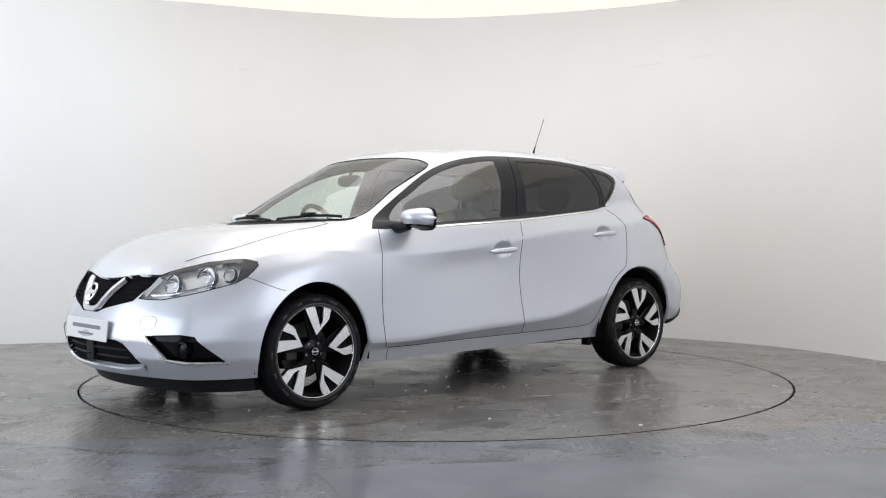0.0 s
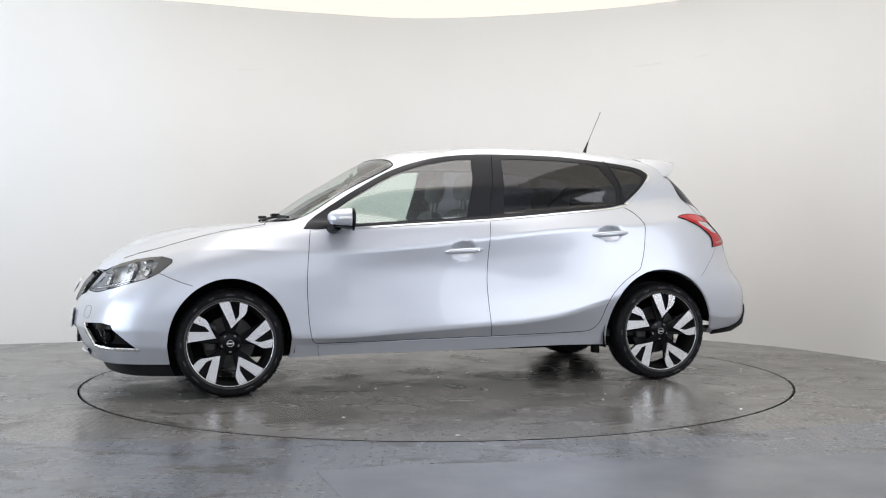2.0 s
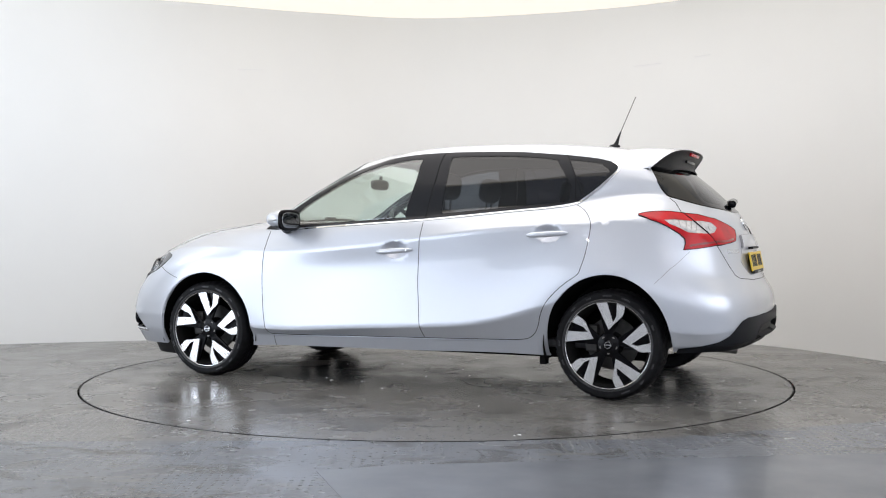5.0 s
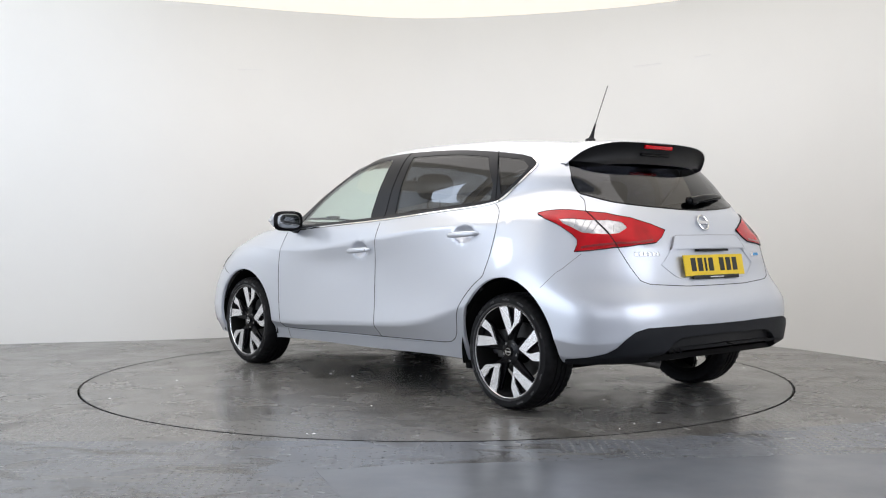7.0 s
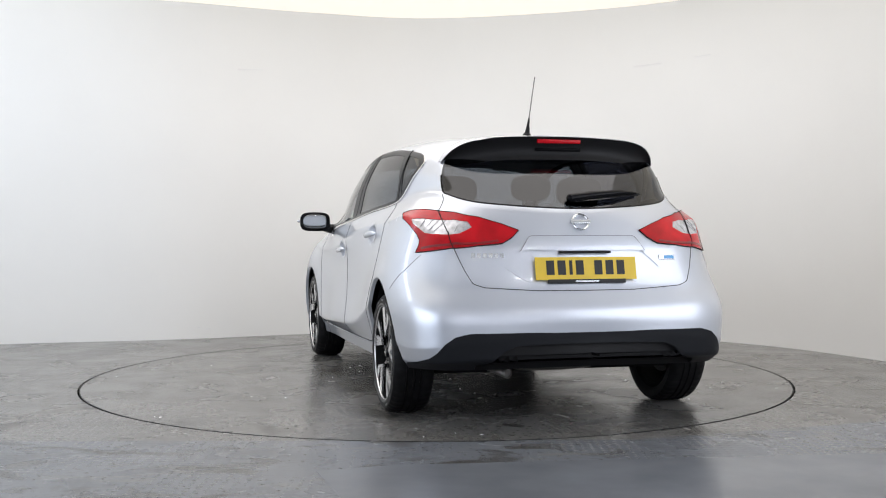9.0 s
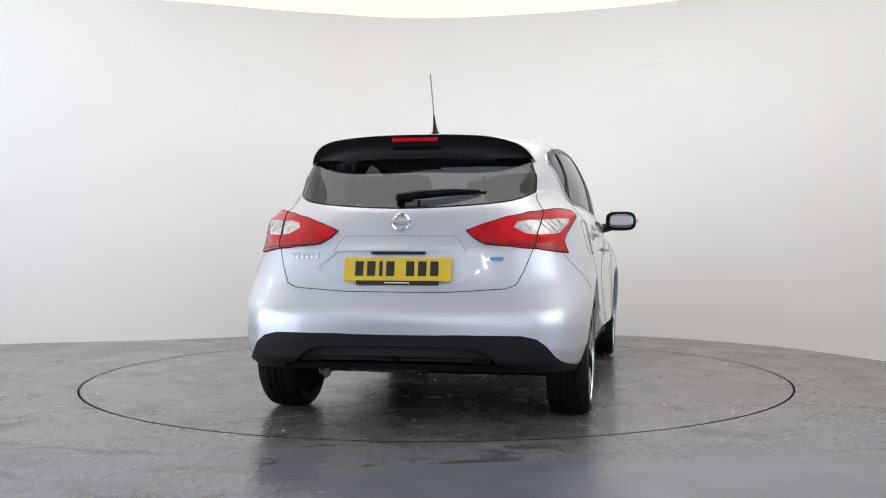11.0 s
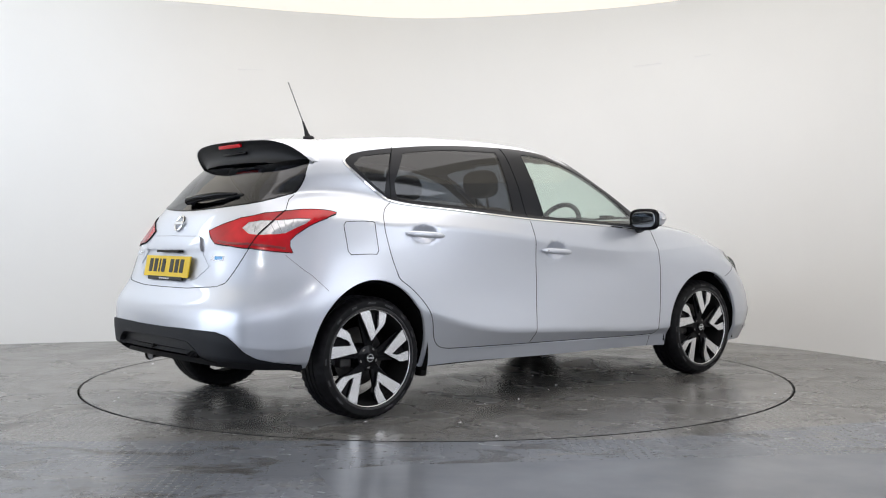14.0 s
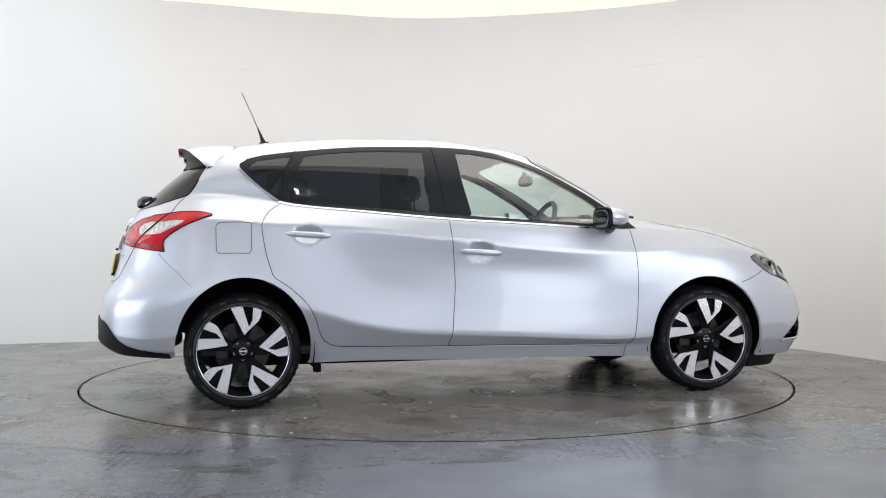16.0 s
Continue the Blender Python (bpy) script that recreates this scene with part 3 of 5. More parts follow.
CHROME_LINE = side(rounded([(-1.32, 1.35), (-1.365, 1.315), (-1.338, 1.268), (-1.245, 1.182), (-1.145, 1.11), (-1.0, 1.085), (-.75, 1.063), (-.22, 1.018), (.30, .988), (.72, .961)], 5), 5.5, 12)

# windscreen and rear window run to the centre plane
WS = rounded([(0.01, 9.10), (KNOT[2], 9.08), (KNOT[4], 9.06), (KNOT[5] - 0.03, 9.10), (KNOT[5] + 0.085, 9.35), (KNOT[5] + 0.12, 10.0), (KNOT[5] + 0.085, 10.75), (KNOT[4] + 0.10, 10.93), (KNOT[3], 10.95), (KNOT[1], 10.95), (0.0, 10.95)], 4)
WS = [(-0.01, 9.10)] + WS + [(-0.01, 10.95)]
E_ = KNOT[-1]
RW = [(E_ + .01, 7.35), (E_, 7.35)] + rounded([(KNOT[13], 7.35), (KNOT[12] + .05, 7.6), (KNOT[12] - .09, 8.3), (KNOT[11] + .09, 9.1), (KNOT[11] + .085, 9.9), (KNOT[11] + .15, 10.5), (KNOT[12], 10.9)], 4) + [(E_ + .01, 10.9)]

# nose: lamp, grille, intake, fog lamp pocket
LAMP = locate([(2.125, .400, .600), (2.10, .43, .652), (2.05, .452, .718), (2.01, .495, .741), (1.95, .56, .765), (1.86, .632, .792), (1.78, .70, .805), (1.72, .755, .808),
               (1.672, .795, .795), (1.672, .808, .775), (1.70, .811, .752), (1.748, .812, .716), (1.80, .797, .688), (1.868, .762, .668), (1.96, .698, .640), (2.04, .609, .616), (2.085, .54, .603)], "xyz", 0, KNOT[5])
LAMP_END = locate([(1.80, .682, .803), (1.72, .755, .808), (1.672, .795, .795), (1.672, .808, .775), (1.70, .811, .752), (1.748, .812, .716), (1.795, .798, .690),
                   (1.772, .785, .735), (1.745, .77, .772), (1.765, .735, .786), (1.86, .655, .772), (1.95, .578, .745), (2.01, .505, .725), (2.01, .495, .741), (1.95, .56, .765), (1.86, .632, .792)], "xyz", 0, KNOT[5])
GRILLE = [(-.01, 2.95)] + front([(.0, .525), (.09, .525), (.16, .548), (.37, .592), (.43, .66), (.495, .728), (.30, .725), (.12, .705), (0, .700)]) + [(-.01, 5.0)]
INTAKE = [(-.01, 0.6)] + front([(0, .245), (.30, .245), (.42, .258), (.455, .272), (.42, .32), (.36, .375), (.30, .392), (0, .392)]) + [(-.01, 1.9)]
FOG = front([(.505, .425), (.60, .43), (.70, .435), (.755, .425), (.79, .36), (.818, .285), (.70, .285), (.62, .298), (.565, .36)], 3.5)
BONNET_CUT = locate([(1.94, .525, .80), (1.86, .57, .83), (1.76, .62, .855), (1.63, .655, .895), (1.45, .675, .93), (1.25, .675, .965), (1.13, .65, .99), (1.05, .56, 1.01)], "xyz", 0, KNOT[6], 5, 9)
BUMPER_SEAM = locate([(1.745, .80, .712), (1.65, .855, .675), (1.56, .884, .645)], "xyz", KNOT[3], KNOT[5])

# tail: lamp, tailgate, plate recess, dark lower valance
TLAMP = locate([(-1.965, .315, .953), (-1.93, .395, .984), (-1.878, .49, 1.016), (-1.80, .59, 1.041), (-1.667, .694, 1.056), (-1.542, .762, 1.052), (-1.508, .781, 1.043), (-1.515, .786, 1.034), (-1.574, .796, 1.013), (-1.668, .782, .976),
                (-1.735, .764, .932), (-1.762, .758, .905), (-1.768, .766, .880), (-1.762, .783, .846), (-1.829, .722, .851), (-1.905, .637, .866), (-1.957, .522, .878), (-1.981, .405, .889), (-1.978, .355, .918)], "xyz", KNOT[10], KNOT[-1])
GATE_SIDE = locate([(-1.50, .588, 1.325), (-1.56, .60, 1.27), (-1.66, .63, 1.15), (-1.73, .66, 1.06), (-1.87, .645, .95), (-1.92, .63, .87), (-1.96, .585, .76), (-1.98, .55, .69), (-2.0, .50, .668)], "xyz", KNOT[10], KNOT[-1])
gl = rear([(.50, .668), (.25, .665), (0, .664)], 5)
VALANCE_TOP = locate([(-1.74, .824, .298), (-1.87, .795, .321), (-1.955, .762, .342), (-2.0, .732, .372), (-2.03, .70, .415), (-2.055, .655, .452), (-2.08, .59, .469), (-2.11, .40, .470), (-2.12, .20, .469), (-2.125, 0, .469)], "xyz", KNOT[10], KNOT[-1], 0, 4)
VALANCE = VALANCE_TOP + [(E_ + .01, VALANCE_TOP[-1][1]), (E_ + .01, -.01), (VALANCE_TOP[0][0], -.01)]
RECESS = [(E_ + .01, 3.7)] + rear([(0, .70), (.27, .70), (.315, .715), (.40, .775), (.325, .84), (.305, .852), (0, .855)], 6) + [(E_ + .01, 4.8)]
GARNISH = [(E_ + .01, 4.8)] + rear([(0, .857), (.306, .854), (.325, .845), (.275, .915), (.262, .921), (0, .923)], 6) + [(E_ + .01, 5.2)]
WLENS = locate([(-1.897, .53, .966), (-1.87, .545, .996), (-1.828, .60, 1.006), (-1.70, .728, 1.012), (-1.648, .772, 1.010), (-1.678, .772, .988), (-1.735, .752, .962), (-1.775, .735, .940), (-1.82, .702, .934), (-1.89, .588, .935)], "xyz", KNOT[10], KNOT[-1])
DIFFUSER = [(E_ + .01, 1.7)] + rear([(0, .417), (.38, .409), (.43, .387), (.505, .336), (.56, .325)], 3)
DIFFUSER += [(DIFFUSER[-1][0], -.01), (E_ + .01, -.01)]
COWL = [(-.01, 8.78)] + [(KNOT[2], 8.76), (KNOT[4], 8.72), (KNOT[5] - .06, 8.75), (KNOT[5] + .06, 9.0), (KNOT[5] + .05, 9.25), (KNOT[5] - .03, 9.10), (KNOT[4], 9.06), (KNOT[2], 9.08), (-.01, 9.10)]

REGIONS = [("pane_front", PANE_F), ("pane_rear", PANE_R), ("pane_quarter", PANE_Q), ("band", BAND), ("hole", ARCH_F), ("hole", ARCH_R),
           ("windscreen", WS), ("cowl", COWL), ("rear_window", RW), ("lamp_end", LAMP_END), ("headlamp", LAMP), ("white_lens", WLENS), ("tail_lamp", TLAMP), ("grille", GRILLE), ("intake", INTAKE), ("fog", FOG),
           ("diffuser", DIFFUSER), ("valance", VALANCE), ("fuel_flap", FUEL), ("front_door", FRONT_DOOR), ("rear_door", REAR_DOOR), ("garnish", GARNISH), ("recess", RECESS)]


def inside(px, py, poly):
    x, y = np.array([p[0] for p in poly]), np.array([p[1] for p in poly])
    x2, y2 = np.roll(x, -1), np.roll(y, -1)
    r = np.zeros(len(px), bool)
    for a, b, c, d in zip(x, y, x2, y2):
        if b != d:
            r ^= ((b > py) != (d > py)) & (px < (c - a) * (py - b) / (d - b) + a)
    return r


def triangulate():
    from mathutils.geometry import delaunay_2d_cdt
    vs, es = [], []
    for s in np.linspace(0, KNOT[-1], 150):
        for v in np.concatenate([np.linspace(0, 6, 43), np.linspace(6.2, 8.8, 14), np.linspace(9, 11, 15), np.linspace(11.12, 13, 13)]):
            vs.append((s, v * VSCALE))
    for cx, cz, rx, rz, d in HOLLOWS:
        ring = [(cx, cz)] + [(cx + k * rx * math.cos(a), cz + k * rz * math.sin(a)) for k in (.2, .4, .6, .75, .9, 1.0) for a in np.linspace(0, 2 * math.pi, 25)[:-1]]
        vs += [(q[0], q[1] * VSCALE) for q in side(ring, 3, 7)]
    for _, poly in REGIONS:
        q = dense([(min(max(s, 0), KNOT[-1]), min(max(v, 0), TOP)) for s, v in poly])
        k = len(vs)
        vs += [(s, v * VSCALE) for s, v in q]
        es += [(k + i, k + (i + 1) % len(q)) for i in range(len(q))]
    V, _, F, *_ = delaunay_2d_cdt([Vector(p) for p in vs], es, [], 0, 1e-4)
    P = np.array([(p.x, p.y / VSCALE) for p in V])
    F = np.array([list(f) for f in F if len(f) == 3])
    c = P[F].mean(1)
    kind = np.full(len(F), "body", dtype=object)
    done = np.zeros(len(F), bool)
    for name, poly in REGIONS:
        q = inside(c[:, 0], c[:, 1], poly) & ~done
        kind[q] = name
        done |= q
    return P, F, kind


SKIN_UV, SKIN_F, SKIN_KIND = triangulate()
SKIN_P, SKIN_N = surf(SKIN_UV[:, 0], SKIN_UV[:, 1]), skin_normal(SKIN_UV[:, 0], SKIN_UV[:, 1])
SKIN_P[np.abs(SKIN_P[:, 1]) < 1e-4, 1] = 0
# the curve that the skin has at nose, tail and ridge
for sel in (SKIN_UV[:, 0] < 1e-6, SKIN_UV[:, 0] > KNOT[-1] - 1e-6, SKIN_UV[:, 1] > TOP - 1e-6):
    SKIN_N[sel, 1] = 0
SKIN_N[SKIN_UV[:, 1] > TOP - 1e-6] = (0, 0, 1)
SKIN_N /= np.maximum(np.linalg.norm(SKIN_N, axis=1), 1e-9)[:, None]


def skin_mesh(name, mask, material, parent, sides=(1,), push=0.0, label="", thick=0.0):
    """One panel of the skin, on one flank or on both as one sheet."""
    F = SKIN_F[mask]
    used, inv = np.unique(F, return_inverse=True)
    F = inv.reshape(-1, 3)
    P0, N0 = SKIN_P[used] + push * SKIN_N[used], SKIN_N[used]
    P, N, Q = [], [], []
    for sd in sides:
        flip = np.array([1, sd, 1])
        a = P0 * flip
        fn = np.cross(a[F[:, 1]] - a[F[:, 0]], a[F[:, 2]] - a[F[:, 0]])
        bad = (fn * (N0 * flip)[F[:, 0]]).sum(1) < 0
        G = F.copy()
        G[bad] = G[bad][:, ::-1]
        Q.append(G + sum(len(p) for p in P))
        P.append(a), N.append(N0 * flip)
    P, N, Q = np.concatenate(P), np.concatenate(N), np.concatenate(Q)
    if thick:
        k = len(P)
        e = {}
        for t in Q:
            for a, b in ((t[0], t[1]), (t[1], t[2]), (t[2], t[0])):
                e[(int(a), int(b))] = 1
        rim = [(a, b) for a, b in e if (b, a) not in e]
        if len(sides) > 1:
            rim = [(a, b) for a, b in rim if abs(P[a, 1]) > 1e-3 or abs(P[b, 1]) > 1e-3]
        P = np.concatenate([P, P - thick * N])
        N = np.concatenate([N, N])
        Q = np.concatenate([Q, np.array([(b, a, a + k) for a, b in rim] + [(b, a + k, b + k) for a, b in rim]).reshape(-1, 3)])
    P = P + np.array(SHIFT)
    me = bpy.data.meshes.new(name)
    me.from_pydata(P.tolist(), [], Q.tolist())
    me.polygons.foreach_set("use_smooth", [True] * len(me.polygons))
    me.normals_split_custom_set_from_vertices(N.tolist())
    me.materials.append(material)
    ob = new(name, me)
    ob.parent = parent
    if label:
        tagged(ob, label)
    return ob


def ribbon(name, path, width, material, parent, sides=(1, -1), lift=0.0012, step=0.015, closed=False, label=""):
    """A narrow strip that lies on the skin along a path."""
    q = np.array(dense(path, step, closed))
    if closed:
        q = np.concatenate([q, q[:1]])
    p, n = surf(q[:, 0], q[:, 1]), skin_normal(q[:, 0], q[:, 1])
    t = np.gradient(p, axis=0)
    t /= np.maximum(np.linalg.norm(t, axis=1), 1e-9)[:, None]
    w = np.cross(n, t) * width / 2
    out = []
    for sd in sides:
        bm = bmesh.new()
        rows = []
        for a in (p + w - n * lift, p + w * .7 + n * lift, p - w * .7 + n * lift, p - w - n * lift):
            rows.append([bm.verts.new((x + SHIFT.x, y * sd + SHIFT.y, z)) for x, y, z in a])
        for r1, r2 in zip(rows, rows[1:]):
            for i in range(len(p) - 1):
                bm.faces.new((r1[i], r1[i + 1], r2[i + 1], r2[i]))
        out.append(part(name, bm, material, parent, label))
    return out


BOTH = (1, -1)
K = SKIN_KIND
skin_mesh("body_shell", K == "body", PAINT, car, BOTH, thick=0.02, label="silver metallic body panels")
for sd in BOTH:
    d1 = skin_mesh("front_door", K == "front_door", PAINT, car, (sd,), thick=0.015)
    d2 = skin_mesh("rear_door", K == "rear_door", PAINT, car, (sd,), thick=0.015)
    skin_mesh("window_surround", K == "band", FRAMEBLACK, car, (sd,), push=0.003, thick=0.02, label="black window frame")
    skin_mesh("front_window", K == "pane_front", CLEAR, d1, (sd,), label="clear side window glass")
    skin_mesh("rear_window", K == "pane_rear", PRIVACY, d2, (sd,), label="dark privacy glass")
    skin_mesh("quarter_window", K == "pane_quarter", PRIVACY, car, (sd,), label="dark privacy glass")
    if sd == -1:
        skin_mesh("fuel_flap", K == "fuel_flap", PAINT, car, (sd,), push=0.0)
    else:
        skin_mesh("flank_panel", K == "fuel_flap", PAINT, car, (sd,), push=0.0)
skin_mesh("windscreen", K == "windscreen", SCREEN, car, BOTH, label="clear raked windscreen")
skin_mesh("scuttle_panel", K == "cowl", BLACK, car, BOTH, push=-0.004, label="black scuttle panel below the windscreen")
skin_mesh("tailgate_window", K == "rear_window", PRIVACY, car, BOTH, label="dark rear window glass")
skin_mesh("rear_valance", K == "valance", GREYTRIM, car, BOTH, push=0.010, thick=0.03, label="charcoal lower bumper valance")
skin_mesh("diffuser", K == "diffuser", BLACK, car, BOTH, push=-0.022, thick=-0.034, label="black inset lower diffuser")
skin_mesh("plate_recess", K == "recess", PAINT, car, BOTH, push=-0.004, thick=-0.006)
skin_mesh("tailgate_garnish", K == "garnish", PAINT, car, BOTH, push=0.014, thick=0.022)
for sd in BOTH:
    lamp = skin_mesh("tail_lamp", K == "tail_lamp", RED, car, (sd,), push=0.006, thick=0.02, label="red tail lamp with clear segment")
    skin_mesh("clear_segment", K == "white_lens", CLEARSEG, lamp, (sd,), push=0.003, label="clear white lamp segment")
    for a, b in (((-1.872, .60, .988), (-1.876, .612, .945)), ((-1.80, .632, .998), (-1.812, .700, .948)), ((-1.775, .658, 1.0), (-1.788, .722, .95)), ((-1.75, .682, 1.002), (-1.765, .735, .955)), ((-1.715, .714, 1.003), (-1.735, .748, .972))):
        ribbon("lamp_rib", locate([a, b], "xyz", KNOT[10], KNOT[-1]), 0.006, GREYLENS, lamp, sides=(sd,), lift=0.0045)
    ribbon("reflector_strip", locate([(-1.972, .42, .902), (-1.91, .615, .888), (-1.84, .70, .876), (-1.785, .755, .866)], "xyz", KNOT[10], KNOT[-1]), 0.016, DARKRED, lamp, sides=(sd,), lift=0.0075, label="darker red reflector strip")
    shell = (K == "headlamp") | (K == "lamp_end")
    head = skin_mesh("headlamp", shell, LAMPSHELL, car, (sd,), push=-0.030, thick=-0.030, label="headlamp with chrome reflectors under a clear lens")
    skin_mesh("lens", K == "headlamp", LENS, head, (sd,), push=0.001, label="clear lamp lens")
    skin_mesh("smoked_end", K == "lamp_end", SMOKED, head, (sd,), push=0.002, label="smoked dark lamp border")
    ribbon("light_guide", locate([(2.105, .43, .612), (2.085, .455, .655), (2.045, .475, .708)], "xyz", 0, KNOT[5]), 0.030, WHITELENS, head, sides=(sd,), lift=-0.006)
    ribbon("light_guide", locate([(2.09, .455, .612), (2.04, .57, .625), (1.96, .675, .650), (1.87, .742, .678)], "xyz", 0, KNOT[5]), 0.012, CHROME, head, sides=(sd,), lift=-0.006)
    for fx, fy, fz, fr in ((2.015, .545, .675, .046), (1.895, .675, .705, .056), (1.80, .745, .728, .032)):
        q = locate([(fx, fy, fz)], "xyz", 0, KNOT[5])[0]
        n = Vector(skin_normal(*q)[0])
        c = Vector(surf(*q)[0]) - 0.022 * n
        n.y *= sd
        c.y *= sd
        aim = (n + Vector((1.2, 0, 0))).normalized()
        m = Matrix.Translation(c + SHIFT) @ aim.to_track_quat("Y", "Z").to_matrix().to_4x4()
        bm = bmesh.new()
        lathe(bm, [(0.0001, -0.022), (fr * .5, -0.016), (fr * .85, -0.004), (fr, 0.012), (fr * 1.12, 0.010), (fr * 1.1, 0.0)], 24, m)
        part("reflector", bm, CHROME, head, "chrome lamp bowl")
        bm = bmesh.new()
        lathe(bm, [(fr * 1.10, 0.006), (fr * 1.13, 0.013), (fr * 1.26, 0.010), (fr * 1.28, -0.004)], 24, m)
        part("bowl_bezel", bm, SMOKED, head)
        bm = bmesh.new()
        lathe(bm, [(0.0001, 0.006), (fr * .28, 0.003), (fr * .36, -0.008), (fr * .36, -0.02)], 16, m)
        part("bulb_cover", bm, WHITELENS, head)
    skin_mesh("fog_lamp_pocket", K == "fog", GLOSSBLACK, car, (sd,), push=-0.035, thick=-0.036)
    q = front([(.70, .355)], 3.5)[0]
    c, n = Vector(surf(*q)[0]), Vector(skin_normal(*q)[0])
    c, n = Vector((c.x, c.y * sd, c.z)) + SHIFT, Vector((n.x, n.y * sd, n.z))
    bm = bmesh.new()
    lathe(bm, [(0.0001, -0.012), (0.02, -0.014), (0.032, -0.02), (0.036, -0.012), (0.041, -0.014), (0.041, -0.04)], 28, Matrix.Translation(c) @ (n + Vector((1.2, 0, 0))).normalized().to_track_quat("Y", "Z").to_matrix().to_4x4())
    part("fog_lamp", bm, GLOSSBLACK, car, "round dark fog lamp")
skin_mesh("grille", K == "grille", LINER, car, BOTH, push=-0.025, thick=-0.026)
skin_mesh("lower_intake", K == "intake", LINER, car, BOTH, push=-0.03, thick=-0.031)

ribbon("door_gap", [p for p in fd], 0.0045, GAP, car)
ribbon("door_gap", [p for p in rd[len(DOOR_SPLIT):]], 0.0045, GAP, car)
ribbon("bonnet_gap", BONNET_CUT, 0.0045, GAP, car)
ribbon("bumper_gap", BUMPER_SEAM, 0.004, GAP, car)
ribbon("tailgate_gap", GATE_SIDE[2:] + gl[1:], 0.0045, GAP, car)
ribbon("fuel_flap_gap", FUEL, 0.004, GAP, car, sides=(-1,), closed=True)
ribbon("lamp_seam", GATE_SIDE[3:6], 0.006, GAP, car, lift=0.0085)
ribbon("lamp_edge", TLAMP, 0.004, GAP, car, lift=0.0075, closed=True)
ribbon("headlamp_edge", LAMP, 0.005, GAP, car, lift=0.002, closed=True)
ribbon("rear_glass_edge", RW[1:-9], 0.010, GLOSSBLACK, car, lift=0.002)
ribbon("windscreen_edge", WS[1:-1], 0.012, GLOSSBLACK, car, lift=0.002)
ribbon("fog_lamp_blade", FOG[5:] + FOG[:1], 0.020, SATIN, car, lift=0.004, label="bright silver fog lamp blade")
ribbon("sill_lip", side([(.84, .292), (.5, .290), (0, .298), (-.5, .307), (-.83, .314)], 0, 2.4), 0.010, PAINT, car, lift=0.005)
garnish_line = rear([(0, .923), (.262, .921), (.275, .915), (.322, .850)], 6)
ribbon("garnish_edge", garnish_line, 0.004, GREYINK, car, lift=0.0145)
ribbon("window_trim", CHROME_LINE, 0.013, CHROME, car, lift=0.005, label="bright chrome window trim")


# ---- wheels ----
HUBS = [(1.352, 1), (-1.352, 1), (1.352, -1), (-1.352, -1)]
WR = 0.311


